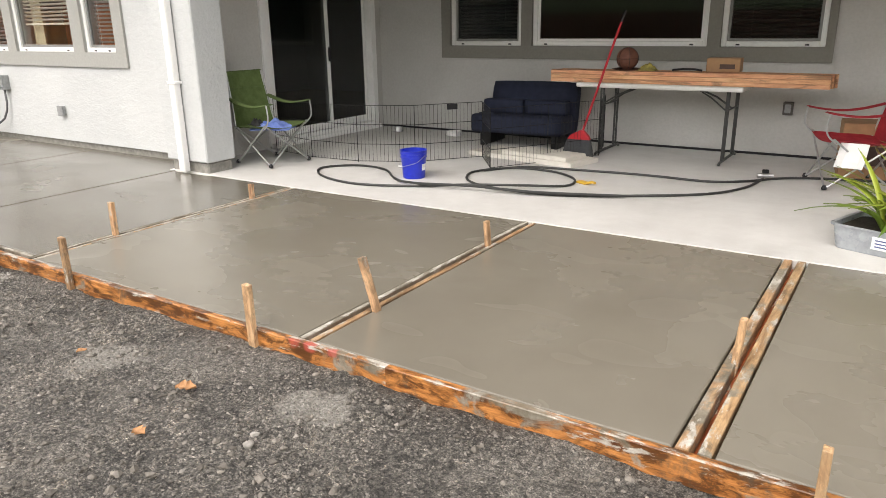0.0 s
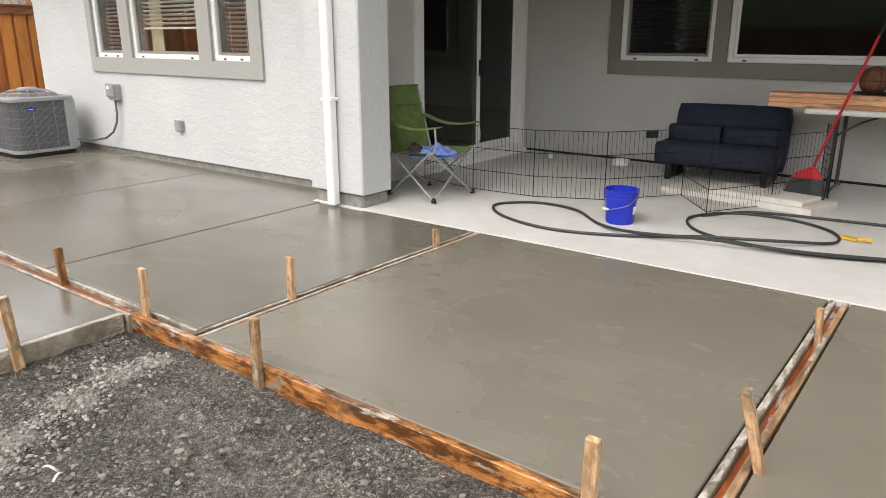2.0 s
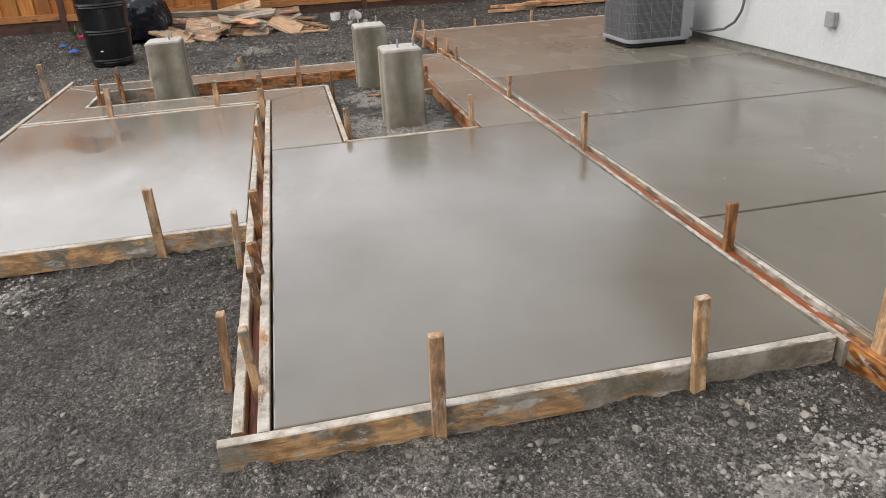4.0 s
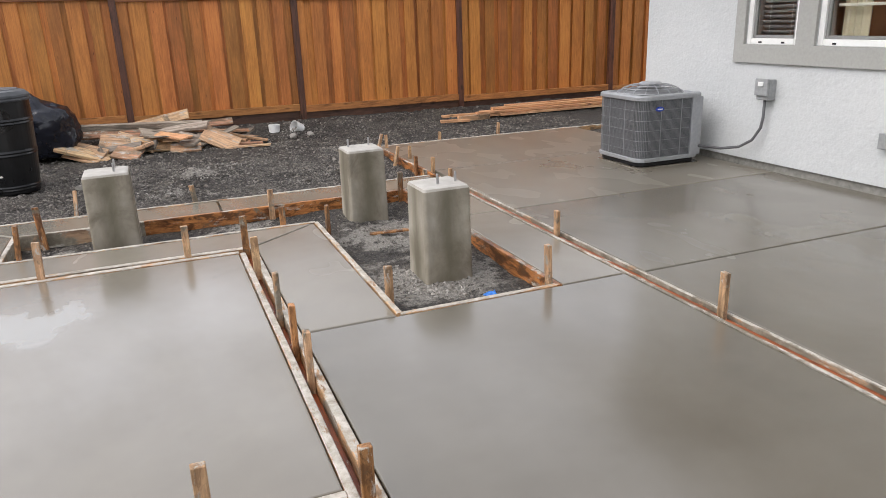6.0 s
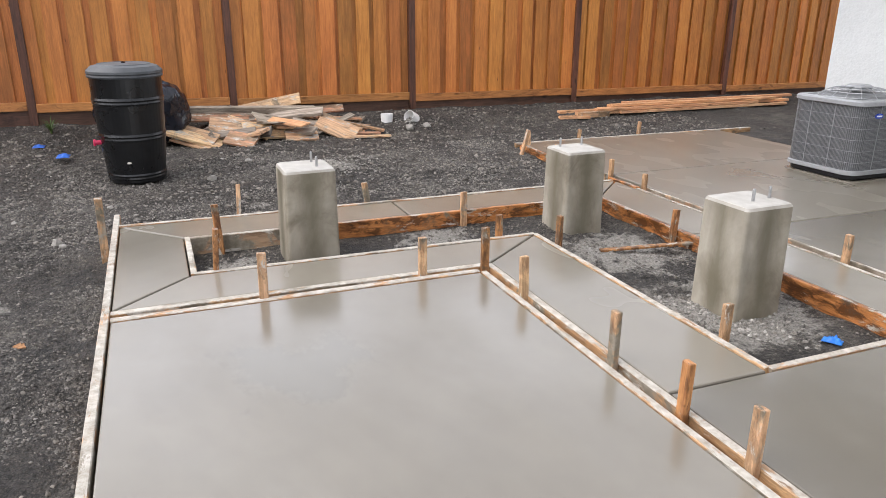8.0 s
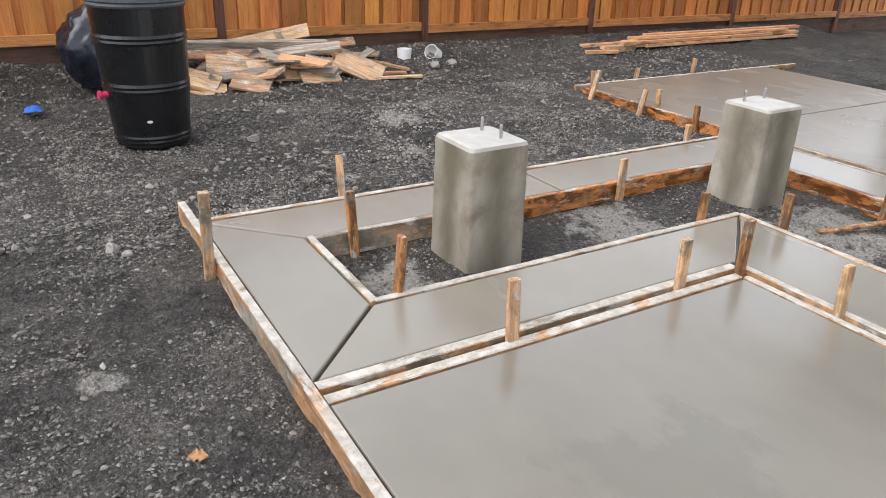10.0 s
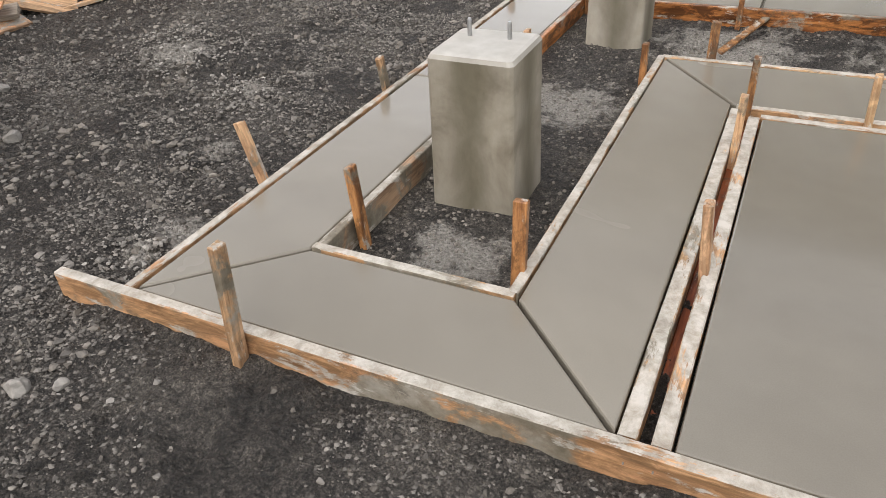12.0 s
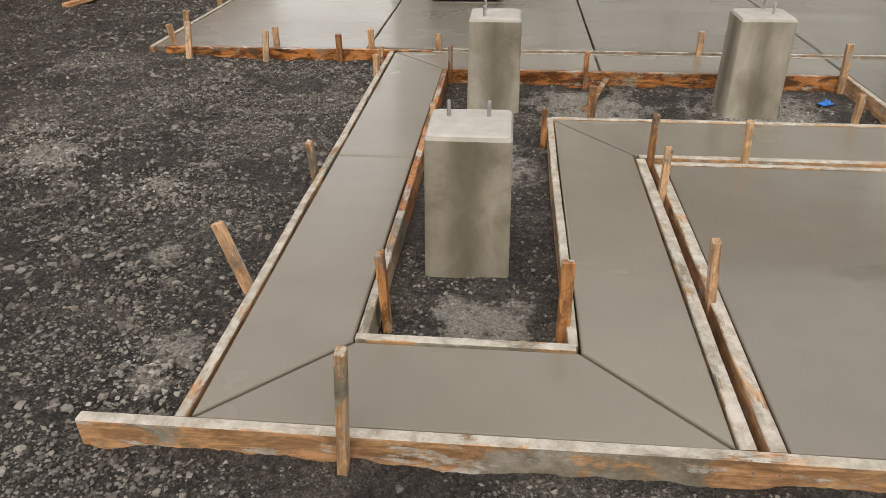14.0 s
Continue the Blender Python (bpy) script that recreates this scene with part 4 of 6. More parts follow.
for row in (
    (-2.86, 2.432, 0.25, 2, 3, 0), (-4.455, 2.432, 0.25, 3, 2, 0), (-0.33, 2.432, 0.195, 3, 0, 0), (0.9, 2.432, 0.2, 0, 0, 0),
    (-2.56, 2.95, 0.29, -3, -14, 0), (-2.56, 4.27, 0.17, 0, -4, 0), (-0.742, 3.31, 0.21, 2, 4, 0), (-5.02, 3.13, 0.25, 2, 1, 0), (-5.02, 4.45, 0.13, 0, 0, 0),
    (-5.44, 2.50, 0.265, 1, 0, 0), (-6.35, 2.50, 0.215, -2, 2, 1), (-8.02, 2.50, 0.235, 0, 0, 0), (-9.68, 2.50, 0.17, 0, 0, 0), (-11.68, 2.50, 0.13, 0, 0, 0), (-12.22, 2.53, 0.15, 0, 0, 0),
    (-5.54, 1.87, 0.27, -3, 0, 0), (-5.54, 0.99, 0.29, 1, 2, 0), (-7.36, -0.11, 0.27, 0, 0, 0),
    (-5.88, 0.40, 0.22, 0, 3, 0), (-6.05, 0.315, 0.20, 0, -4, 0), (-6.45, 0.40, 0.17, 5, 3, 1), (-6.75, 0.40, 0.16, -4, 0, 1), (-7.07, 0.315, 0.20, 0, -3, 0), (-7.35, 0.40, 0.20, 0, 0, 1),
    (-8.26, 0.40, 0.235, 0, 0, 0), (-8.61, 0.40, 0.23, 1, 0, 1), (-9.07, 0.40, 0.245, 0, 0, 0), (-9.905, 0.40, 0.222, 0, -3, 0), (-10.37, 0.39, 0.25, 0, 0, 1),
    (-10.375, 0.0, 0.23, 0, 0, 0), (-10.375, -0.895, 0.247, 1, -5, 0),
    (-9.10, 1.04, 0.17, 0, 0, 0), (-10.62, 1.04, 0.187, 0, 0, 1), (-10.91, 0.745, 0.145, 0, 0, 1), (-11.54, 0.755, 0.155, 0, 0, 0), (-11.54, -1.035, 0.228, -3, -2, 1), (-10.895, -1.08, 0.25, 0, -4, 1),
    (-10.58, 1.94, 0.15, 3, 0, 1), (-8.84, 1.94, 0.235, -3, 0, 0), (-11.54, 1.94, 0.18, 0, 0, 1),
    (-11.52, -1.715, 0.335, 1, 3, 0), (-12.21, -0.81, 0.195, -18, -4, 0), (-12.10, 0.14, 0.155, -8, -2, 0),
    (-13.66, 2.43, 0.21, 2, -14, 0), (-13.04, 2.43, 0.15, 2, -12, 0), (-12.46, 2.43, 0.13, 0, 0, 1), (-12.12, 2.40, 0.05, 0, 0, 0), (-13.88, 2.55, 0.16, -8, 0, 0), (-13.00, 2.55, 0.15, 0, 0, 0),
    (-14.08, 4.2, 0.15, 3, 0, 0), (-14.08, 3.35, 0.10, 8, 0, 0), (-12.07, 1.9, 0.12, 0, 0, 0),
):
    x, y, top, lx, ly, wet = row
    stake(x, y, top, lx, ly, bool(wet), turn=90 * (int(abs(x * 10)) % 2))


# ---- air conditioner ----
def rounded(hx, hy, r, n=5):
    pts = []
    for sx, sy, s0 in ((1, 1, 0), (-1, 1, 1), (-1, -1, 2), (1, -1, 3)):
        for q in range(n):
            ang = (s0 + q / (n - 1)) * math.pi / 2
            pts.append(Vector((sx * (hx - r) + r * math.cos(ang), sy * (hy - r) + r * math.sin(ang), 0)))
    return pts


def loft(rings, cap=(True, True)):
    bm = bmesh.new()
    vs = [[bm.verts.new(p) for p in ring] for ring in rings]
    n = len(vs[0])
    for a, b in zip(vs, vs[1:]):
        for i in range(n):
            bm.faces.new((a[i], a[(i + 1) % n], b[(i + 1) % n], b[i]))
    if cap[0]:
        bm.faces.new(vs[0][::-1])
    if cap[1]:
        bm.faces.new(vs[-1])
    return bm


def lift(ring, z, f=1.0):
    return [Vector((p.x * f, p.y * f, z)) for p in ring]


def air_conditioner(x, y):
    top = tagged(empty("air_conditioner", pose(x, y, 0)), "grey metal outdoor air conditioner with louvred coil guard", "air conditioner")
    paint = plain("grey_ac_paint", (0.33, 0.34, 0.35), 0.4, 0.3, 0.08)
    coil = plain("dark_coil_fins", (0.14, 0.145, 0.15), 0.5, 0.6, 0.25, 80)
    r = rounded(0.375, 0.385, 0.11, 6)
    part("pad", prism([(p.x, p.y) for p in rounded(0.388, 0.398, 0.09, 5)], -0.02, 0.006, 0.003), M_DAMP, top, "thin concrete pad rim")
    # The shaded gap under the unit is filled with a black block.
    part("foot", loft([lift(r, 0.016, 0.95), lift(r, 0.055, 0.95)]), M_DARK, top)
    part("base_pan", loft([lift(r, 0.055, 1.0), lift(r, 0.06, 1.015), lift(r, 0.09, 1.015), lift(r, 0.095, 0.99)]), paint, top)
    part("coil", loft([lift(r, 0.09, 0.955), lift(r, 0.665, 0.955)]), coil, top, "dark finned coil")
    fins = bmesh.new()
    dense = []
    n = len(r)
    for i in range(n):
        a, b = r[i], r[(i + 1) % n]
        m = max(1, int((b - a).length / 0.0135))
        dense += [a.lerp(b, k / m) for k in range(m)]
    for p in dense:
        add_tube(fins, [(p.x * 0.985, p.y * 0.985, 0.09), (p.x * 0.985, p.y * 0.985, 0.668)], 0.0017, 4, cap=False)
    part("wire_guard", fins, plain("guard_paint", (0.26, 0.265, 0.275), 0.5, 0.3), top)
    bands = bmesh.new()
    for z in (0.17, 0.27, 0.37, 0.47, 0.57):
        add_tube(bands, lift(r, z, 0.995), 0.0022, 4, closed=True)
    part("guard_band", bands, plain("mid_guard_paint", (0.30, 0.305, 0.31), 0.4, 0.3), top)
    for sx, sy in ((1, 0.3), (1, -0.35), (0.3, -1), (-0.4, -1), (-1, 0.3), (-1, -0.4)):
        part("guard_strap", box(sx * 0.371 - 0.003, sx * 0.371 + 0.003, sy * 0.381 - 0.003, sy * 0.381 + 0.003, 0.09, 0.67, 0.001), plain("strap_paint", (0.30, 0.305, 0.31), 0.4, 0.3), top)
    part("service_panel", box(0.352, 0.381, 0.24, 0.372, 0.085, 0.672, 0.004), paint, top, "plain grey service panel")
    part("top_rim", loft([lift(r, 0.665, 1.0), lift(r, 0.67, 1.03), lift(r, 0.70, 1.03), lift(r, 0.712, 1.0), lift(r, 0.715, 0.86), lift(r, 0.70, 0.84)], (True, True)), paint, top)
    guard = bmesh.new()
    for rr, z in ((0.33, 0.716), (0.27, 0.755), (0.20, 0.782), (0.12, 0.795)):
        add_tube(guard, [(rr * math.cos(q), rr * math.sin(q), z) for q in (2 * math.pi * k / 32 for k in range(32))], 0.004, 5, closed=True)
    for k in range(16):
        q = 2 * math.pi * k / 16
        add_tube(guard, [(rr * math.cos(q), rr * math.sin(q), z) for rr, z in ((0.33, 0.716), (0.27, 0.755), (0.20, 0.782), (0.10, 0.797))], 0.004, 5)
    part("fan_guard", guard, paint, top)
    part("fan_cap", lathe([(0.0, 0.775), (0.11, 0.775), (0.115, 0.80), (0.09, 0.815), (0.0, 0.818)], 24, (False, False)), paint, top)
    part("fan_deck", lathe([(0.335, 0.71), (0.30, 0.735), (0.12, 0.745), (0.0, 0.745)], 28, (False, False)), plain("dark_fan_deck", (0.16, 0.165, 0.17), 0.5, 0.3), top)
    badge = bmesh.new()
    add_lathe(badge, [(0.0, 0.0), (1.0, 0.0), (1.0, 0.3), (0.9, 0.5), (0.0, 0.5)], 24, (False, False))
    part("badge", badge, plain("blue_badge", (0.02, 0.06, 0.42), 0.3), top, "blue oval badge", Matrix.Translation((0.375, -0.16, 0.58)) @ pose(0, 0, 0, 90, 0, 90) @ Matrix.Diagonal((0.05, 0.024, 0.012, 1)))
    part("badge_bar", box(0.381, 0.384, -0.19, -0.13, 0.575, 0.585), M_WHITE, top)
    return top


air_conditioner(-11.59, 4.73)

# ---- wall fittings ----
switch = tagged(empty("disconnect_box", pose(-10.62, YW, 0.67)), "grey metal electrical disconnect box on the stucco wall", "electrical box")
M_BOX = plain("grey_box_paint", (0.34, 0.35, 0.35), 0.5, 0.3)
part("body", box(-0.075, 0.075, -0.09, -0.001, 0.0, 0.19, 0.006), M_BOX, switch)
part("cover", box(-0.08, 0.08, -0.115, -0.091, 0.04, 0.20, 0.006), M_BOX, switch)
part("hasp", box(-0.03, 0.03, -0.128, -0.116, 0.13, 0.17, 0.003), M_WHITE, switch)
conduit = tube([(-10.62, 5.31, 0.67), (-10.62, 5.31, 0.50), (-10.63, 5.30, 0.40), (-10.70, 5.28, 0.28), (-10.82, 5.24, 0.20), (-11.0, 5.18, 0.165), (-11.22, 5.08, 0.17)], 0.014, 8)
tagged(part("flexible_conduit", conduit, plain("dark_grey_conduit", (0.11, 0.11, 0.115), 0.5), smooth=True), "grey flexible conduit from the wall box to the air conditioner", "conduit")
outlet = tagged(empty("wall_outlet", pose(-9.35, YW, 0.45)), "small grey weatherproof outlet box on the stucco wall", "outlet")
part("box", box(-0.05, 0.05, -0.045, -0.001, -0.06, 0.06, 0.006), M_BOX, outlet)
part("cover", box(-0.056, 0.056, -0.06, -0.046, -0.066, 0.066, 0.006), M_BOX, outlet)
outlet = tagged(empty("wall_outlet", pose(-1.37, YB, 0.52)), "dark weatherproof outlet box on the porch wall", "outlet")
part("box", box(-0.05, 0.05, -0.05, -0.001, -0.07, 0.07, 0.008), plain("bronze_box", (0.10, 0.09, 0.08), 0.5), outlet)
part("cover", box(-0.03, 0.03, -0.06, -0.051, -0.045, 0.045, 0.006), M_BOX, outlet)

# ---- porch things ----
M_TUBE = plain("grey_chair_tube", (0.45, 0.46, 0.45), 0.35, 0.7)


def camp_chair(at, cloth, label):
    """A folding camp chair that faces local +x."""
    top = tagged(empty("camp_chair", at), label, "camp chair", "camp chairs on the porch")
    w, d = 0.27, 0.25
    feet = {(sx, sy): (sx * (d + 0.02), sy * w, 0.012) for sx in (-1, 1) for sy in (-1, 1)}
    high = {(1, -1): (d, -w - 0.02, 0.44), (1, 1): (d, w + 0.02, 0.44), (-1, -1): (-d, -w, 0.40), (-1, 1): (-d, w, 0.40)}
    pairs = (((1, -1), (1, 1)), ((1, 1), (1, -1)), ((-1, -1), (-1, 1)), ((-1, 1), (-1, -1)), ((1, -1), (-1, -1)), ((-1, -1), (1, -1)), ((1, 1), (-1, 1)), ((-1, 1), (1, 1)))
    for a, b in pairs:
        part("leg", tube([feet[a], high[b]], 0.009, 8), M_TUBE, top)
    for key, f in feet.items():
        part("rubber_foot", lathe([(0.0, -0.008), (0.022, -0.008), (0.024, 0.006), (0.013, 0.03), (0.0, 0.03)], 10, (False, False)), M_DARK, top, "", Matrix.Translation(f))
    for sy in (-1, 1):
        part("back_post", tube([(-d, sy * w, 0.38), (-d - 0.05, sy * (w - 0.02), 0.62), (-d - 0.13, sy * (w - 0.04), 0.96)], 0.009, 8), M_TUBE, top)
        part("arm_post", tube(spline([(d - 0.02, sy * (w + 0.01), 0.40), (d + 0.07, sy * (w + 0.03), 0.50), (d + 0.06, sy * (w + 0.03), 0.655)], 5), 0.008, 8), M_TUBE, top)
        grid = []
        for i in range(9):
            t = i / 8
            x = -d - 0.07 + t * (2 * d + 0.15)
            z = 0.70 - 0.05 * math.sin(math.pi * t) - 0.03 * t
            grid.append([(x, sy * (w + o - 0.01), z - 0.012 * abs(o) / 0.045) for o in (-0.045, 0.0, 0.045)])
        part("armrest", sheet(grid), cloth, top)
    grid = []
    for i in range(10):
        t = i / 9
        row = []
        for j in range(9):
            s = j / 8 * 2 - 1
            sag = (1 - s * s)
            row.append((d + 0.01 - t * (2 * d + 0.02), s * (w + 0.01), 0.435 - 0.035 * t - 0.06 * sag * math.sin(math.pi * (0.25 + 0.6 * t)) + 0.004 * noise.noise(Vector((t * 5, s * 4, 2)))))
        grid.append(row)
    part("seat", sheet(grid), cloth, top)
    grid = []
    for i in range(12):
        t = i / 11
        row = []
        for j in range(9):
            s = j / 8 * 2 - 1
            row.append((-d - 0.005 - 0.125 * t - 0.045 * (1 - s * s) * (1 - 0.6 * t) + 0.005 * noise.noise(Vector((t * 6, s * 5, 8))), s * (w - 0.035 * t), 0.37 + 0.60 * t))
        grid.append(row)
    part("backrest", sheet(grid), cloth, top)
    for t in (0.35, 0.70, 0.985):
        part("seam", tube([(-d + 0.004 - 0.125 * t - 0.045 * (1 - s * s) * (1 - 0.6 * t), s * (w - 0.035 * t), 0.37 + 0.60 * t) for s in (k / 8 * 2 - 1 for k in range(9))], 0.004, 5), cloth, top)
    return top


def crumpled(name, at, sx, sy, h, mat, label, category, seed, n=26):
    """A heap of cloth or film with folds."""
    bm = bmesh.new()
    rows = []
    for i in range(n):
        row = []
        for j in range(n):
            u, v = i / (n - 1) * 2 - 1, j / (n - 1) * 2 - 1
            r = min(1.0, math.hypot(u, v))
            f = noise.noise(Vector((u * 2.2, v * 2.2, seed))) + 0.6 * noise.noise(Vector((u * 5, v * 5, seed + 3)))
            edge = 1 + 0.18 * noise.noise(Vector((math.atan2(v, u) * 1.3, seed, 0)))
            z = max(0.006, h * (1 - r ** 3) * (0.55 + 0.5 * f))
            row.append(bm.verts.new((u * sx * edge, v * sy * edge, z)))
        rows.append(row)
    for a, b in zip(rows, rows[1:]):
        for i in range(n - 1):
            bm.faces.new((a[i], b[i], b[i + 1], a[i + 1]))
    bm.normal_update()
    bmesh.ops.solidify(bm, geom=bm.faces[:], thickness=0.005)
    return tagged(part(name, bm, mat, None, "", at, True), label, category)


M_GREEN = woven("olive_green_canvas", (0.075, 0.115, 0.030), (0.12, 0.17, 0.055))
M_CRIMSON = woven("red_canvas", (0.30, 0.012, 0.022), (0.42, 0.025, 0.035))
camp_chair(pose(-6.09, 5.77, 0.012, 0, 0, -4), M_GREEN, "olive green canvas camp chair with grey tube frame")
crumpled("crumpled_cloth", pose(-6.02, 5.74, 0.385, 0, 0, 30), 0.21, 0.17, 0.13, woven("blue_cotton", (0.10, 0.17, 0.52), (0.24, 0.34, 0.72)), "crumpled light blue cloth lying on the green chair", "cloth", 3.0)
crumpled("dark_glove", pose(-6.18, 5.66, 0.42, 0, 0, -20), 0.10, 0.07, 0.10, woven("black_knit", (0.015, 0.015, 0.017), (0.05, 0.05, 0.05)), "crumpled black work glove on the green chair", "glove", 8.0, 14)
camp_chair(pose(-0.66, 7.45, 0.012, 0, 0, 203), M_CRIMSON, "red canvas camp chair with grey tube frame")
M_CARD = plain("brown_cardboard", (0.36, 0.21, 0.11), 0.85, 0, 0.12, 12)


def carton(at, sx, sy, sz, label):
    top = tagged(empty("cardboard_box", at), label, "cardboard box")
    part("body", box(-sx / 2, sx / 2, -sy / 2, sy / 2, 0, sz, 0.004), M_CARD, top)
    part("lid_flap", box(-sx / 2 + 0.004, -0.002, -sy / 2 + 0.003, sy / 2 - 0.003, sz, sz + 0.005), M_CARD, top)
    part("lid_flap", box(0.002, sx / 2 - 0.004, -sy / 2 + 0.003, sy / 2 - 0.003, sz, sz + 0.005), M_CARD, top)
    part("printed_bar", box(-sx * 0.1, sx * 0.35, -sy / 2 - 0.0012, -sy / 2, sz * 0.25, sz * 0.6), plain("dark_print", (0.08, 0.05, 0.04), 0.8), top)
    return top


carton(pose(-0.52, 8.0, 0.005, 0, 0, 8), 0.55, 0.42, 0.50, "large brown cardboard box behind the red chair")
part_note = tagged(part("paper_bag", sheet([[(x, 0.02 * math.sin(x * 22) - 0.03 * k, z) for x in (-0.11, -0.05, 0.0, 0.06, 0.11)] for k, z in enumerate((0.20, 0.12, 0.05, 0.0))], 0.003), M_WHITE, None, "", pose(-0.62, 7.16, 0.22, 0, 0, -18)), "crumpled white paper bag hanging under the red chair", "paper bag")


# folding table with lumber
def folding_table():
    top = tagged(empty("folding_table", pose(-2.53, 8.14, 0.004)), "white plastic folding table with grey metal legs", "table")
    part("tabletop", box(-0.88, 0.86, -0.37, 0.37, 0.745, 0.795, 0.012), plain("off_white_plastic", (0.72, 0.71, 0.67), 0.5, 0, 0.03), top)
    grey = plain("dark_grey_leg", (0.07, 0.07, 0.068), 0.45, 0.5)
    for s, x in ((-1, -0.62), (1, 0.70)):
        for y in (-0.27, -0.19, 0.19, 0.27):
            part("leg", tube([(x, y, 0.04), (x, y, 0.745)], 0.012, 8), grey, top)
        part("foot_bar", tube(spline([(x, -0.37, 0.012), (x, -0.30, 0.035), (x, 0.30, 0.035), (x, 0.37, 0.012)], 5), 0.015, 8), grey, top)
        part("cross_bar", tube([(x, -0.27, 0.55), (x, 0.27, 0.55)], 0.009, 8), grey, top)
        part("brace", tube([(x, 0.0, 0.55), (x - s * 0.16, 0.0, 0.66), (x - s * 0.36, 0.0, 0.742)], 0.010, 8), grey, top)
        part("side_brace", tube([(x, -0.27, 0.55), (x - s * 0.16, -0.20, 0.66), (x - s * 0.33, -0.12, 0.742)], 0.008, 8), grey, top)
    return top


folding_table()
for k in range(3):
    for j in range(3):
        ob = part("lumber_board", box(-1.40, 1.40, -0.045, 0.045, 0, 0.041, 0.003), M_LUMBER, None, "", pose(-2.31 + 0.02 * ((k * 3 + j) % 3 - 1), 7.86 + j * 0.093, 0.8 + k * 0.0425, 0, 0, 0.3))
        tagged(ob, "new pale orange lumber board stacked on the folding table", "lumber", "lumber stacked on the table")
ball = tagged(empty("basketball", pose(-2.93, 8.02, 1.045)), "worn brown basketball resting on the lumber", "ball")
M_BALL = plain("worn_ball_rubber", (0.17, 0.065, 0.040), 0.7, 0, 0.25, 20, 0.4)
part("ball_skin", lathe([(0.118 * math.sin(math.pi * k / 18), -0.118 * math.cos(math.pi * k / 18)) for k in range(19)], 32, (False, False)), M_BALL, ball)
for rx, ry in ((0, 0), (90, 0), (90, 60), (90, -60)):
    part("seam", tube([(0.1185 * math.cos(q), 0.1185 * math.sin(q), 0) for q in (2 * math.pi * k / 36 for k in range(36))], 0.003, 5, True), M_DARK, ball, "", pose(0, 0, 0, rx, 0, ry))
tagged(part("rusty_plate", lathe([(0.0, 0.0), (0.12, 0.0), (0.16, 0.012), (0.155, 0.016), (0.11, 0.005), (0.0, 0.005)], 28, (False, False)), plain("rusty_metal", (0.10, 0.05, 0.03), 0.8), None, "", pose(-2.93, 8.02, 0.928)), "rusty shallow plate under the ball", "plate")
crumpled("work_gloves", pose(-2.68, 7.93, 0.929), 0.10, 0.07, 0.11, woven("yellow_and_black_knit", (0.05, 0.045, 0.03), (0.62, 0.52, 0.12)), "yellow and black work gloves on the lumber", "gloves", 5.0, 16)
carton(pose(-1.92, 8.02, 0.929, 0, 0, 3), 0.32, 0.2, 0.13, "small brown cardboard box lying on the lumber")
tagged(part("pry_bar", tube([(-0.15, 0, 0.01), (-0.05, 0, 0.02), (0.08, 0, 0.02), (0.15, 0.01, 0.008)], 0.011, 8), M_DARK, None, "", pose(-2.28, 7.98, 0.928)), "black hand tool lying on the lumber", "tool")


# broom and dustpan
broom = tagged(empty("broom", pose(-3.27, 7.60, 0.005)), "broom with a red handle leaning on the table", "broom")
M_REDP = plain("red_plastic", (0.50, 0.015, 0.025), 0.35)
part("handle", tube([(0.02, 0.02, 0.28), (0.36, 0.1, 1.42)], 0.0125, 10), M_REDP, broom)
part("grip", tube([(0.36, 0.1, 1.42), (0.395, 0.11, 1.53)], 0.014, 10), M_DARK, broom)
part("shoulder", loft([[(x, y, 0.20) for x, y in ((-0.14, -0.02), (0.12, -0.02), (0.12, 0.03), (-0.14, 0.03))], [(x, y, 0.24) for x, y in ((-0.11, -0.018), (0.10, -0.018), (0.10, 0.028), (-0.11, 0.028))], [(x, y, 0.30) for x, y in ((0.0, -0.012), (0.045, -0.012), (0.045, 0.02), (0.0, 0.02))]]), M_REDP, broom)
part("bristles", loft([[(x, y, 0.0) for x, y in ((-0.20, -0.04), (0.14, -0.04), (0.15, 0.05), (-0.20, 0.05))], [(x, y, 0.20) for x, y in ((-0.14, -0.02), (0.12, -0.02), (0.12, 0.03), (-0.14, 0.03))]]), plain("dark_grey_bristle", (0.05, 0.055, 0.06), 0.8, 0, 0.5, 160, 0.8), broom)
crumpled("grey_rag", pose(-3.55, 7.38, 0.004, 0, 0, 20), 0.16, 0.09, 0.09, woven("grey_rag_cloth", (0.10, 0.09, 0.085), (0.22, 0.20, 0.19)), "crumpled grey rag on the porch floor", "rag", 12.0, 18)


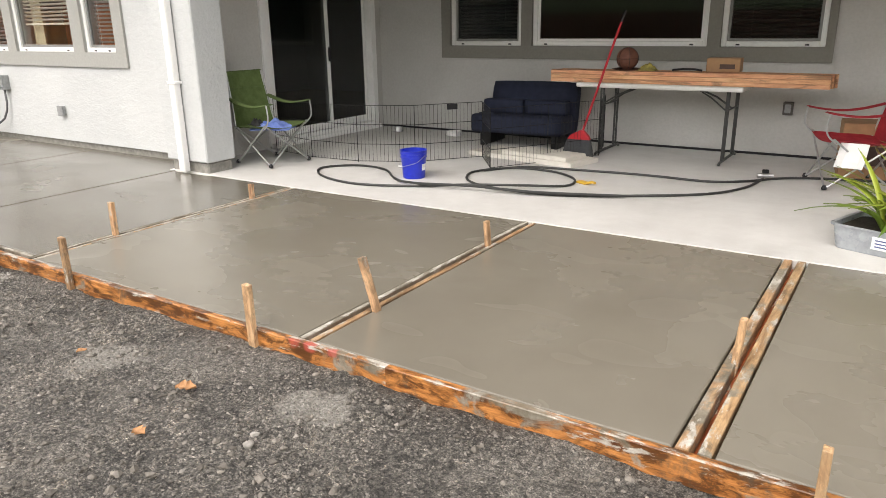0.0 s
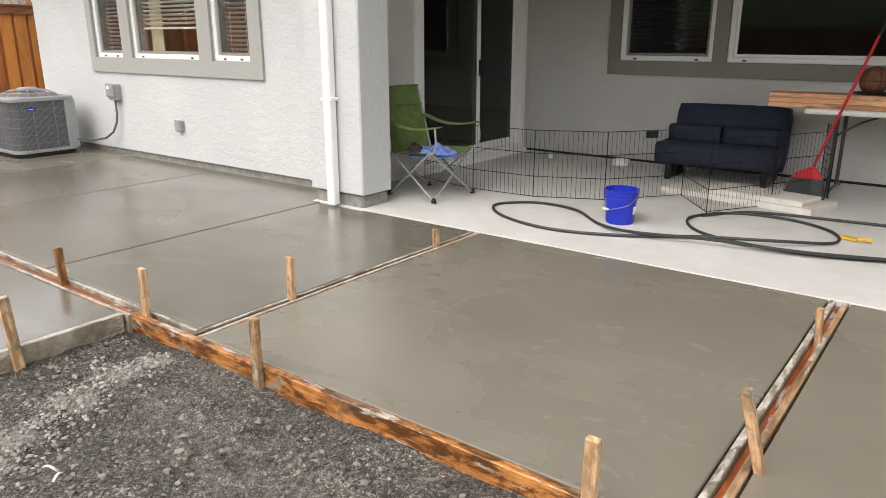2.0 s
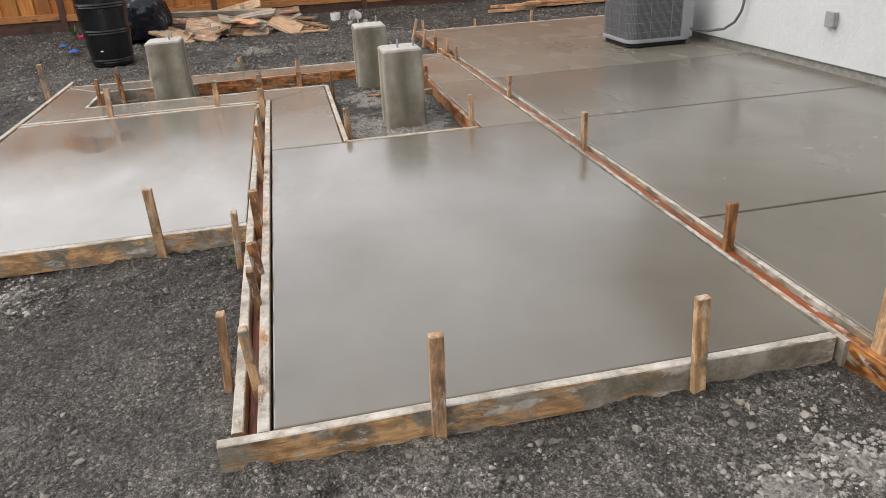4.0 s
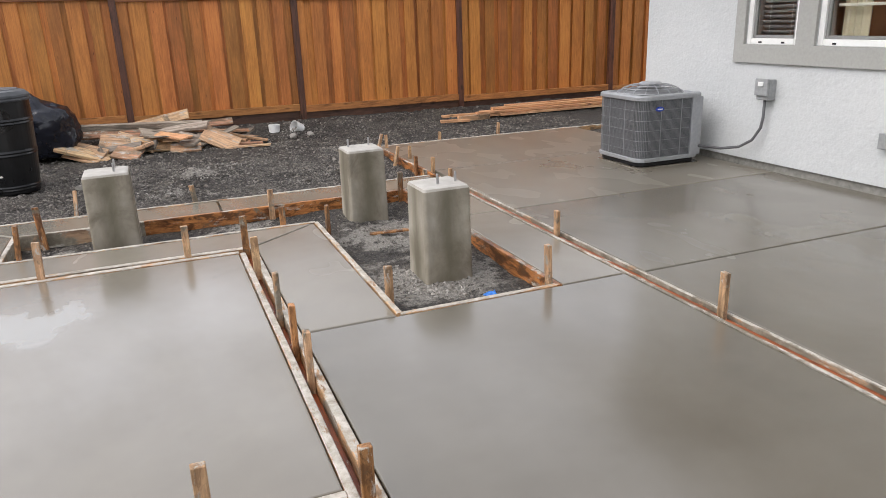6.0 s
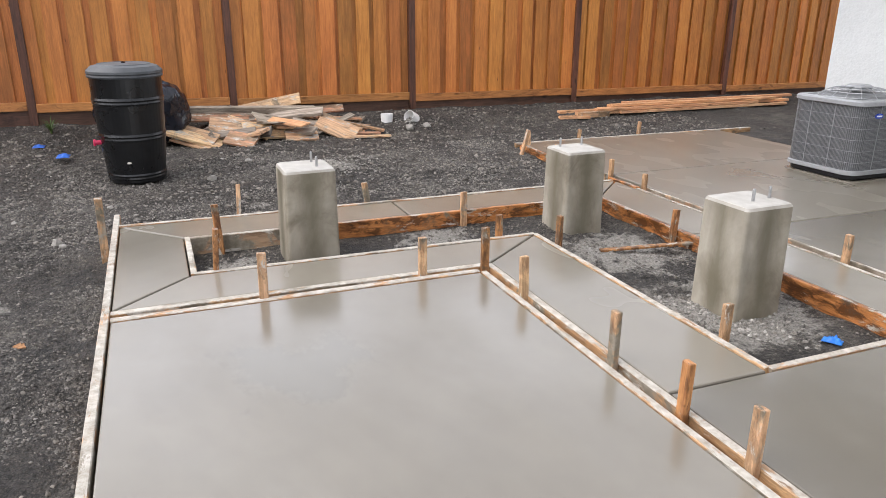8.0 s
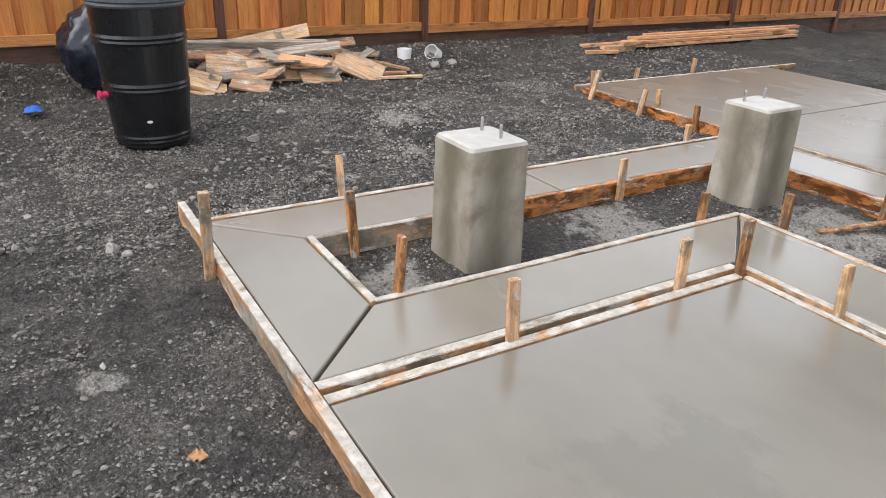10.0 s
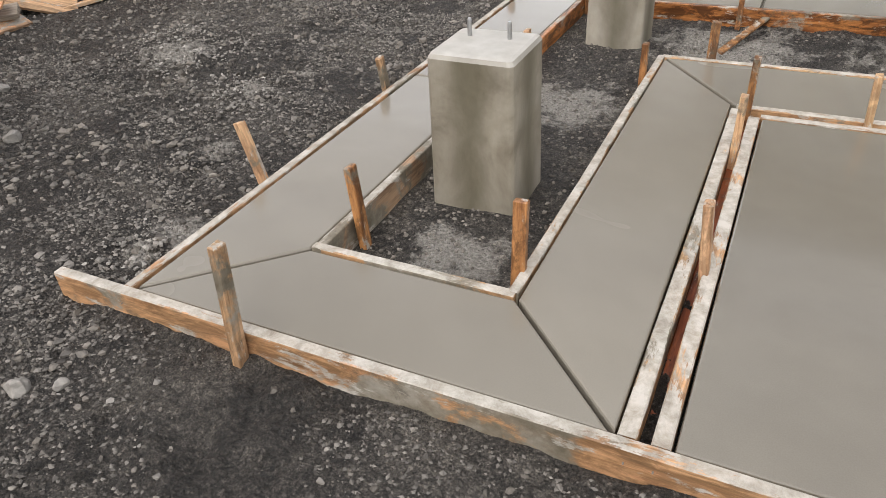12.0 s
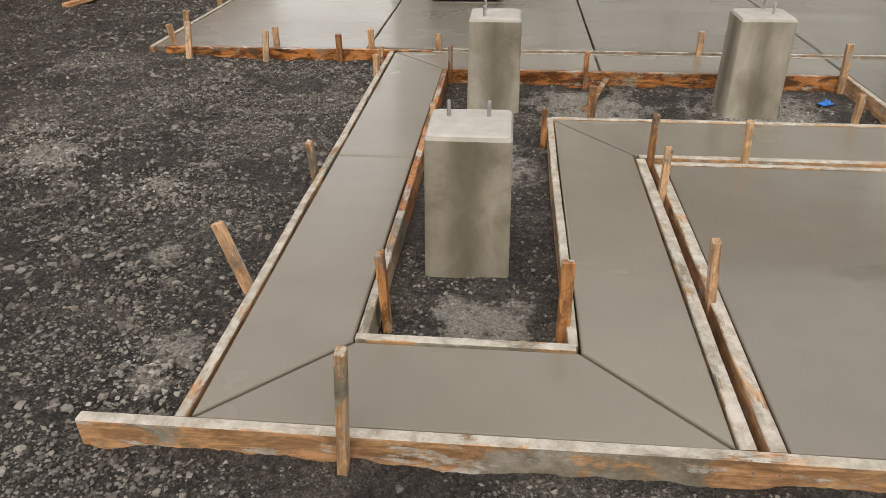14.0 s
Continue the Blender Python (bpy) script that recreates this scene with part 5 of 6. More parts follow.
# futon seat
def futon():
    top = tagged(empty("futon_seat", pose(-4.17, 8.08, 0.15, 0, 0, 3) @ Matrix.Diagonal((0.92, 1.0, 0.9, 1))), "low navy blue padded futon seat with two cushions", "seat")
    navy = woven("navy_cloth", (0.008, 0.012, 0.030), (0.016, 0.022, 0.048))

    def pad(x0, x1, y0, y1, z0, z1, m=None, r=0.035):
        bm = bmesh.new()
        add_box(bm, x0, x1, y0, y1, z0, z1)
        bmesh.ops.subdivide_edges(bm, edges=bm.edges[:], cuts=6, use_grid_fill=True)
        c = Vector(((x0 + x1) / 2, (y0 + y1) / 2, (z0 + z1) / 2))
        hx, hy, hz = (x1 - x0) / 2, (y1 - y0) / 2, (z1 - z0) / 2
        for v in bm.verts:
            u = Vector(((v.co.x - c.x) / hx, (v.co.y - c.y) / hy, (v.co.z - c.z) / hz))
            k = (1 - 0.03 * (u.x ** 6 * u.z ** 6)) * (1 + 0.012 * noise.noise(v.co * 5))
            v.co = c + Vector((u.x * hx * k, u.y * hy * (1 - 0.22 * max(abs(u.x), abs(u.z)) ** 8), u.z * hz * k))
        if m is not None:
            bmesh.ops.transform(bm, matrix=m, verts=bm.verts)
        return bm

    part("backrest", pad(-0.59, 0.61, 0.12, 0.28, -0.02, 0.70, Matrix.Rotation(radians(-10), 4, "X")), navy, top, "", None, True)
    part("seat", pad(-0.66, 0.60, -0.30, 0.18, 0.02, 0.26), navy, top, "", None, True)
    for x in (-0.31, 0.28):
        part("cushion", pad(x - 0.28, x + 0.28, -0.06, 0.14, 0.24, 0.42, Matrix.Translation((0, 0.0, 0.02))), navy, top, "", None, True)
    for x in (-0.5, 0.5):
        part("rail_foot", box(x - 0.03, x + 0.03, -0.25, 0.35, -0.155, 0.03, 0.006), M_DARK, top)
    return top


futon()
M_FOAM = plain("off_white_foam", (0.66, 0.63, 0.57), 0.9, 0, 0.08, 9, 0.3)
tagged(part("foam_slab", prism([(-4.45, 7.20), (-3.10, 6.98), (-2.98, 7.44), (-4.33, 7.68)], 0.005, 0.055, 0.01), M_FOAM), "off-white folded foam pad on the porch floor", "pad")
tagged(part("foam_slab", prism([(-4.0, 7.17), (-3.18, 7.03), (-3.10, 7.38), (-3.92, 7.53)], 0.056, 0.10, 0.012), M_FOAM), "off-white folded pad lying on another pad", "pad")
for x, y, r, mat, lab in ((-6.25, 8.30, 0.08, M_STEEL, "small steel pet bowl on the porch floor"), (-5.35, 8.35, 0.11, M_WHITE, "white oval pet bowl on the porch floor")):
    tagged(part("pet_bowl", lathe([(r * 0.9, 0.0), (r, 0.01), (r * 0.85, 0.06), (r * 0.78, 0.06), (r * 0.7, 0.012), (0, 0.012)], 24, (True, False)), mat, None, "", pose(x, y, 0.005)), lab, "bowl")


# wire pen
def wire_pen():
    top = tagged(empty("wire_pen"), "black folding wire pet pen standing open on the porch", "pet pen")
    pts = [(-6.62, 6.34), (-5.92, 6.20), (-5.28, 6.24), (-4.70, 6.50), (-4.22, 7.12), (-3.82, 6.58), (-3.46, 7.18), (-3.12, 7.80), (-3.30, 8.42)]
    wire = plain("black_wire", (0.015, 0.015, 0.015), 0.45, 0.5)
    for i, (a, b) in enumerate(zip(pts, pts[1:])):
        a, b = Vector((*a, 0)), Vector((*b, 0))
        bm = bmesh.new()
        L = (b - a).length
        for z in (0.015, 0.20, 0.41, 0.615):
            add_tube(bm, [a + Vector((0, 0, z)), b + Vector((0, 0, z))], 0.0034, 5)
        n = int(L / 0.042)
        for p in (a, b):
            add_tube(bm, [p + Vector((0, 0, 0.005)), p + Vector((0, 0, 0.615))], 0.0045, 5)
        panel = part("wire_panel", bm, wire, top)
        for k in range(1, n):
            p = a.lerp(b, k / n)
            part("wire", tube([p + Vector((0, 0, 0.01)), p + Vector((0, 0, 0.615))], 0.0017, 4), wire, panel)
        if i == 3:
            m = a.lerp(b, 0.55)
            part("latch_plate", box(-0.06, 0.06, -0.006, 0.006, -0.03, 0.03, 0.003), M_DARK, panel, "black plastic latch plate", pose(m.x, m.y, 0.58, 0, 0, math.degrees(math.atan2((b - a).y, (b - a).x))))
    return top


wire_pen()


# bucket, hose, small tools
bucket = tagged(empty("bucket", pose(-4.27, 5.86, 0.005) @ Matrix.Scale(0.89, 4)), "blue plastic bucket with a white-gripped wire bail", "bucket")
M_BLUE = plain("blue_plastic", (0.008, 0.025, 0.42), 0.35)
part("body", lathe([(0.0, 0.0), (0.118, 0.0), (0.121, 0.008), (0.138, 0.225), (0.147, 0.227), (0.147, 0.235), (0.140, 0.237), (0.141, 0.262), (0.149, 0.264), (0.149, 0.272), (0.142, 0.274), (0.144, 0.295), (0.149, 0.298), (0.149, 0.305), (0.139, 0.305), (0.116, 0.012), (0.0, 0.012)], 36, (False, False)), M_BLUE, bucket)
part("bail", tube(spline([(0.148, 0.0, 0.25), (0.12, -0.11, 0.19), (0.0, -0.165, 0.15), (-0.10, -0.13, 0.13), (-0.148, 0.0, 0.25)], 6), 0.003, 6), M_STEEL, bucket)
part("grip", tube([(-0.05, -0.158, 0.142), (-0.11, -0.125, 0.135)], 0.011, 8), M_WHITE, bucket, "white plastic grip")
part("printed_label", lathe([(0.1297, 0.09), (0.1345, 0.16)], 6, (False, False)), M_WHITE, bucket)
lab = bucket.children[-1]
for v in lab.data.vertices:
    ang = math.atan2(v.co.y, v.co.x)
    r = math.hypot(v.co.x, v.co.y) + 0.0012
    a = -0.25 + 0.11 * (round(ang / (math.pi / 3)) % 6)
    v.co.x, v.co.y = r * math.cos(a), r * math.sin(a)

hose = tagged(empty("garden_hose"), "dark grey garden hose lying in loops on the porch", "hose")
M_HOSE = plain("dark_hose", (0.026, 0.027, 0.026), 0.5, 0, 0.3, 25)
HZ = 0.018
part("hose_run", tube(spline([(x, y, HZ + dz) for x, y, dz in (
    (-1.33, 7.32, 0), (-1.40, 6.85, 0), (-1.62, 6.45, 0), (-2.1, 6.10, 0), (-2.7, 5.80, 0), (-3.25, 5.72, 0.01), (-3.68, 5.92, 0), (-3.86, 6.30, 0), (-3.62, 6.66, 0), (-3.2, 6.70, 0), (-2.86, 6.48, 0),
    (-2.80, 6.16, 0), (-3.12, 5.88, 0.024), (-3.6, 5.72, 0.01), (-4.1, 5.44, 0), (-4.6, 5.30, 0), (-5.1, 5.44, 0), (-5.36, 5.74, 0), (-5.12, 6.02, 0), (-4.72, 5.98, 0), (-4.35, 5.66, 0), (-4.0, 5.50, 0.026), (-3.5, 5.62, 0.03), (-2.9, 5.70, 0.024), (-2.2, 5.98, 0.012))], 8), 0.0115, 8), M_HOSE, hose)
part("hose_run", tube(spline([(x, y, HZ) for x, y in ((-3.80, 6.42), (-3.50, 6.78), (-2.9, 6.90), (-2.29, 6.96), (-1.75, 6.95), (-1.45, 7.12), (-1.20, 7.40), (-0.9, 7.56), (-0.5, 7.66), (0.3, 7.85), (1.2, 8.1))], 8), 0.0115, 8), M_HOSE, hose)
nozzle = tagged(empty("hose_valve", pose(-1.33, 7.40, 0.03, 0, 0, 20)), "dark metal hose valve on the porch floor", "valve")
part("body", lathe([(0.0, -0.07), (0.02, -0.07), (0.026, -0.03), (0.022, 0.03), (0.028, 0.07), (0.0, 0.07)], 14, (False, False)), M_STEEL, nozzle, "", pose(0, 0, 0, 0, 90, 0))
part("lever", box(-0.03, 0.03, -0.012, 0.012, 0.024, 0.06, 0.006), M_DARK, nozzle)
tool = tagged(empty("yellow_tool", pose(-2.69, 6.36, 0.006, 0, 0, -25)), "small yellow plastic trowel lying on the porch", "tool")
M_YEL = plain("yellow_plastic", (0.65, 0.40, 0.05), 0.4)
part("blade", box(-0.10, 0.02, -0.035, 0.035, 0.0, 0.02, 0.006), M_YEL, tool)
part("handle", tube([(0.02, 0, 0.012), (0.07, 0.01, 0.03), (0.12, 0.0, 0.03)], 0.013, 8), M_YEL, tool)


# planter
def planter():
    top = tagged(empty("planter_tote", pose(-0.13, 5.42, 0.005, 0, 0, -20)), "clear grey plastic tote planted with strap-leaved plants", "planter")
    clear = plain("cloudy_clear_plastic", (0.30, 0.32, 0.34), 0.3, 0, 0.12)
    r = rounded(0.42, 0.22, 0.05, 5)
    part("tub", loft([lift(r, 0.0, 0.92), lift(r, 0.01, 0.94), lift(r, 0.15, 1.0), lift(r, 0.152, 1.04), lift(r, 0.165, 1.04), lift(r, 0.165, 0.98), lift(r, 0.12, 0.96)], (True, True)), clear, top)
    part("potting_soil", loft([lift(r, 0.125, 0.95), lift(r, 0.14, 0.94)]), plain("potting_soil", (0.03, 0.022, 0.016), 0.95, 0, 0.4, 60, 0.8), top)
    part("paper_label", box(-0.16, -0.04, -0.222, -0.216, 0.045, 0.125, 0.001, None), M_WHITE, top, "white printed label")
    for z in (0.06, 0.08, 0.10):
        part("printed_bar", box(-0.14, -0.07, -0.2235, -0.2222, z, z + 0.008), plain("blue_print", (0.08, 0.10, 0.25), 0.6), top)
    rnd = random.Random(11)
    leafm = Mat("strap_leaf")
    leafm.set(Base_Color=leafm.ramp(leafm.info.outputs["Random"], (0.0, (0.09, 0.17, 0.02)), (0.5, (0.20, 0.29, 0.03)), (1.0, (0.34, 0.38, 0.04))), Roughness=0.45)
    kinds = []
    for k in range(7):
        L, bend, w = 0.32 + 0.05 * k, 0.18 + 0.13 * (k % 3), 0.020 + 0.005 * (k % 3)
        grid = []
        for i in range(8):
            t = i / 7
            x, z = L * math.sin(bend * t * 2.2) * t, L * (t - bend * t * t * 0.9)
            ww = w * math.sin(math.pi * (0.12 + 0.88 * t)) + 0.001
            grid.append([(x, -ww, z + 0.003), (x, 0, z), (x, ww, z + 0.003)])
        kinds.append(mesh_of("leaf", sheet(grid, 0.0012), leafm.m, True))
    for c in range(11):
        cx, cy = rnd.uniform(-0.33, 0.33), rnd.uniform(-0.14, 0.14)
        for k in range(14):
            part("leaf", rnd.choice(kinds), None, top, "", Matrix.Translation((cx + rnd.uniform(-0.03, 0.03), cy + rnd.uniform(-0.03, 0.03), 0.13)) @ pose(0, 0, 0, rnd.uniform(-12, 12), rnd.uniform(0, 28), rnd.uniform(0, 360)))
    return top


planter()


# ---- yard things ----
def rain_barrel():
    top = tagged(empty("rain_barrel", pose(-13.88, -1.54, GROUND + 0.04, 0, 0.6, 0) @ Matrix.Diagonal((0.84, 0.84, 1.0, 1))), "tall black ribbed plastic rain barrel with a lid", "barrel")
    black = plain("black_barrel_plastic", (0.007, 0.0075, 0.0085), 0.3, 0, 0.3, 12)
    grey = plain("dusty_lid_plastic", (0.06, 0.065, 0.07), 0.5, 0, 0.25, 12)
    prof = [(0.0, 0.0), (0.285, 0.0), (0.295, 0.015), (0.295, 0.03)]
    for z, r in ((0.045, 0.305), (0.06, 0.302), (0.075, 0.308), (0.09, 0.302), (0.38, 0.335), (0.40, 0.343), (0.415, 0.338), (0.43, 0.346), (0.45, 0.338), (0.70, 0.352), (0.715, 0.362), (0.73, 0.356), (0.745, 0.365), (0.765, 0.356), (0.93, 0.358)):
        prof.append((r, z))
    part("drum", lathe(prof + [(0.0, 0.93)], 48, (False, False)), black, top)
    part("lid", lathe([(0.0, 0.932), (0.372, 0.932), (0.378, 0.945), (0.372, 0.96), (0.38, 0.97), (0.376, 0.99), (0.33, 1.025), (0.27, 1.038), (0.262, 1.045), (0.25, 1.04), (0.10, 1.046), (0.0, 1.046)], 48, (False, False)), grey, top, "dusty grey-black domed lid")
    part("lid_knob", lathe([(0.0, 1.045), (0.02, 1.045), (0.02, 1.06), (0.0, 1.062)], 12, (False, False)), black, top)
    part("spigot", lathe([(0.0, 0.0), (0.02, 0.0), (0.02, 0.05), (0.03, 0.055), (0.03, 0.075), (0.0, 0.08)], 12, (False, False)), plain("pink_red_tap", (0.62, 0.03, 0.10), 0.4), top, "pink-red plastic tap", Matrix.Translation((0.10, -0.315, 0.37)) @ pose(0, 0, 0, 90, 0, 10))
    part("scuff", lathe([(0.0, 0.0), (0.03, 0.0), (0.0, 0.002)], 9, (False, False)), M_FOAM, top, "", Matrix.Translation((0.312, -0.06, 0.20)) @ pose(0, 0, 0, 90, 0, 80) @ Matrix.Diagonal((0.8, 0.35, 0.3, 1)))
    return top


rain_barrel()


def trash_bag():
    bm = bmesh.new()
    bmesh.ops.create_icosphere(bm, subdivisions=5, radius=1.0)
    for v in bm.verts:
        p = v.co.copy()
        f = 1 + 0.16 * noise.noise(p * 1.8) + 0.10 * abs(noise.noise(p * 4.5)) + 0.045 * noise.noise(p * 11)
        neck = max(0.0, p.z - 0.55)
        v.co = Vector((p.x * 0.34 * f * (1 - 1.2 * neck), p.y * 0.42 * f * (1 - 1.2 * neck), max(-0.30, p.z * 0.42 * f)))
    ob = part("trash_bag", bm, plain("black_bag_film", (0.012, 0.014, 0.022), 0.22, 0, 0.3, 10), None, "", pose(-15.55, -1.47, 0.35) @ Matrix.Diagonal((1.05, 1.12, 1.08, 1)), True)
    return tagged(ob, "full black plastic trash bag slumped by the fence", "trash bag")


trash_bag()


# scrap lumber heap
def scrap(x, y, z, L, w, rz, ry=0.0, rx=0.0, mat=None, t=0.028):
    ob = part("scrap_board", box(-L / 2, L / 2, -w / 2, w / 2, -t / 2, t / 2, 0.003), mat or M_SCRAP, None, "", pose(x, y, z, rx, ry, rz))
    return tagged(ob, "weathered short lumber offcut thrown on a heap", "lumber offcut", "heap of lumber offcuts by the fence")


rnd = random.Random(21)
for row in ((-15.35, -0.95, 0.05, 0.50, 0.30, 60, 14, 30), (-15.15, -0.45, 0.03, 0.36, 0.24, 60, 8, 25), (-15.45, -0.55, 0.12, 0.45, 0.30, 80, 6, 40), (-15.40, -0.15, 0.08, 0.5, 0.26, 95, 4, 35),
            (-15.65, 0.0, 0.12, 1.1, 0.14, 78, 3, 0), (-15.5, 0.30, 0.08, 0.75, 0.18, 110, 7, 0), (-15.3, 0.70, 0.08, 0.50, 0.26, 60, 22, 40), (-15.2, 0.25, 0.02, 0.38, 0.20, 85, 0, 22),
            (-15.9, -0.6, 0.18, 1.5, 0.14, 86, 2, 30), (-15.95, 0.1, 0.20, 1.7, 0.10, 92, -2, 50), (-15.9, 0.5, 0.14, 1.3, 0.14, 84, 4, 0), (-15.7, 0.9, 0.05, 0.7, 0.09, 100, 6, 0),
            (-15.5, 1.05, 0.06, 0.6, 0.09, 70, 12, 0), (-15.35, 1.0, -0.01, 0.5, 0.07, 88, 2, 0), (-15.15, 1.05, -0.02, 0.55, 0.05, 80, 0, 0), (-15.95, -0.05, 0.30, 0.9, 0.14, 70, -12, 60), (-15.8, -0.95, 0.06, 0.8, 0.14, 75, 5, 0)):
    scrap(*row)
for k in range(38):
    y = rnd.uniform(-1.05, 1.1)
    scrap(rnd.uniform(-16.0, -15.3), y, rnd.uniform(-0.02, 0.20 - 0.12 * abs(y)), rnd.uniform(0.25, 0.7), rnd.choice((0.09, 0.09, 0.14, 0.14, 0.19)), rnd.uniform(15, 165), rnd.uniform(-20, 20), rnd.uniform(-10, 45), rnd.choice((M_SCRAP, M_GREYWOOD, M_GREYWOOD, M_LUMBER)), rnd.choice((0.02, 0.038, 0.038)))
scrap(-15.75, -0.35, 0.29, 1.75, 0.09, 88, 2, 10, M_GREYWOOD, 0.07)
scrap(-15.62, 0.15, 0.22, 0.9, 0.14, 70, -6, 25, M_GREYWOOD, 0.038)
for k, (x, z, y0, y1) in enumerate(((-15.72, 0.02, 4.3, 7.9), (-15.86, 0.03, 4.1, 7.7), (-15.60, 0.02, 5.0, 8.2), (-15.78, 0.065, 4.7, 8.3), (-15.66, 0.065, 4.6, 7.6), (-15.90, 0.075, 5.0, 8.4), (-15.76, 0.11, 4.9, 8.0), (-15.86, 0.118, 5.2, 8.5))):
    ob = part("lumber_board", box(y0, y1, -0.045, 0.045, -0.019, 0.019, 0.003), M_LUMBER, None, "", pose(x, 0, z + 0.01, 0, 0, 90 + 0.4 * (k % 3 - 1)))
    tagged(ob, "long new lumber board lying in a stack by the fence", "lumber", "long boards stacked by the fence")
scrap(-15.62, 4.55, 0.02, 0.5, 0.09, 95, 0, 0, None, 0.08)
scrap(-15.58, 4.2, 0.0, 0.45, 0.09, 80, 0, 0, M_LUMBER, 0.04)
for x, y, tilt in ((-15.85, 1.50, 0), (-15.75, 1.86, 65)):
    cup = part("white_cup", lathe([(0.0, 0.0), (0.075, 0.0), (0.082, 0.14), (0.078, 0.14), (0.07, 0.01), (0.0, 0.01)], 20, (False, False)), M_WHITE, None, "", pose(x, y, 0.0 if not tilt else 0.06, tilt, 0, 30))
    tagged(cup, "small white plastic pot on the soil" + (" lying on its side" if tilt else ""), "pot")
stick = part("wood_strip", box(-0.33, 0.33, -0.022, 0.022, 0.0, 0.016, 0.003), M_STAKE_WET, None, "", pose(-10.52, 1.68, GROUND + 0.025, 0, -4, 72))
tagged(stick, "dark wet strip of wood lying in the gravel bed", "wood strip")
crumpled("blue_glove", pose(-9.02, 1.66, GROUND + 0.005, 0, 0, 30), 0.045, 0.03, 0.04, woven("blue_rubber", (0.01, 0.13, 0.50), (0.03, 0.24, 0.72), 300, 0.5), "crumpled blue rubber glove on the gravel", "glove", 4.0, 16)
for x, y, mat, lab in ((-15.6, -2.55, "b", "scrap of blue plastic on the soil"), (-14.9, -2.25, "b", "scrap of blue plastic on the soil")):
    crumpled("plastic_scrap", pose(x, y, 0.0), 0.08, 0.06, 0.05, plain("blue_scrap", (0.02, 0.12, 0.5), 0.4), lab, "scrap", 7.0 + x, 10)


# ---- loose stones ----
ICO = bmesh.new()
bmesh.ops.create_icosphere(ICO, subdivisions=1, radius=1.0)
ICO_V = np.array([v.co[:] for v in ICO.verts])
ICO_F = np.array([[v.index for v in f.verts] for f in ICO.faces])
ICO.free()


OCTA_V = np.array([(1.0, 0, 0), (0, 1.0, 0), (-1.0, 0, 0), (0, -1.0, 0), (0, 0, 1.0), (0, 0, -1.0)])
OCTA_F = np.array([(0, 1, 4), (1, 2, 4), (2, 3, 4), (3, 0, 4), (1, 0, 5), (2, 1, 5), (3, 2, 5), (0, 3, 5)])


def on_soil(x, y):
    """True where bare soil shows."""
    if x > -5.62 and y > 2.40 or x < -14.1 and y > 6.0:
        return False
    if y > 2.42 and x > -14.05:
        return False
    if -7.44 < x < -5.5 and y > 0.28 or -8.80 < x < -5.5 and y > 0.30:
        return False
    if -12.10 < x < -7.36 and -1.72 < y < 2.5:
        return (-11.55 < x < -10.90 and -1.19 < y < 1.95) or (-10.92 < x < -8.82 and 1.03 < y < 1.95)
    return True


def scatter(name, n, zone, sizes, mat, label, seed, flat=0.8, power=2.2, even=True, shape=(ICO_V, ICO_F)):
    base_v, base_f = shape
    rng = np.random.default_rng(seed)
    verts, faces, spots, count, tries = [], [], [], 0, 0
    while count < n and tries < n * 6:
        tries += 1
        x, y = zone(rng)
        if not on_soil(x, y) or even and 0.5 + 1.5 * noise.noise(Vector((x * 1.7, y * 1.7, seed))) + 0.9 * noise.noise(Vector((x * 5, y * 5, seed))) < rng.random():
            continue
        s = sizes[0] + (sizes[1] - sizes[0]) * rng.random() ** power
        jit = 1 + np.clip(0.33 * rng.standard_normal(base_v.shape), -0.6, 0.6)
        v = base_v * jit * s * np.array([1.0, rng.uniform(0.6, 1.0), flat * rng.uniform(0.6, 1.1)])
        a = rng.uniform(0, 6.283)
        c, d = math.cos(a), math.sin(a)
        v = np.stack([v[:, 0] * c - v[:, 1] * d + x, v[:, 0] * d + v[:, 1] * c + y, v[:, 2] + s * flat * 0.2], 1)
        verts.append(v)
        spots.append((x, y))
        faces.append(base_f + len(base_v) * count)
        count += 1
    me = bpy.data.meshes.new(name)
    spots, verts = np.array(spots), np.array(verts)
    verts[:, :, 2] += ground_heights(spots[:, 0], spots[:, 1])[:, None]
    me.from_pydata(verts.reshape(-1, 3).tolist(), [], np.concatenate(faces).tolist())
    me.materials.append(mat)
    return tagged(new(name, me), label, "gravel", kind="stuff")


M_STONE = pebble("grey_pebble", (0.050, 0.044, 0.038), (0.185, 0.170, 0.150))
M_DRYSTONE = pebble("dry_grey_pebble", (0.115, 0.104, 0.089), (0.235, 0.215, 0.188))
M_PALE = pebble("pale_crumbled_concrete", (0.18, 0.167, 0.147), (0.31, 0.292, 0.262))


def front_path(rng):
    return rng.uniform(-5.6, 1.6), rng.uniform(-0.9, 2.45)


def side_path(rng):
    if rng.random() < 0.35:
        return rng.uniform(-8.2, -5.0), rng.uniform(-1.8, 0.4)
    return rng.uniform(-13.6, -8.4), rng.uniform(-3.4, -1.6)


def all_yard(rng):
    return rng.uniform(-16.2, 1.5), rng.uniform(-4.5, 6.0)


def west_yard(rng):
    return rng.uniform(-14.6, -12.05), rng.uniform(-2.2, 2.4)


def far_yard(rng):
    return rng.uniform(-16.3, -12.0), rng.uniform(-3.5, 7.5)


def bed(rng):
    return rng.uniform(-11.6, -8.8), rng.uniform(-1.2, 2.0)


def around(points):
    def zone(rng):
        x, y, r = points[int(rng.integers(len(points)))]
        return x + r * rng.standard_normal() * 0.5, y + r * rng.standard_normal() * 0.5
    return zone


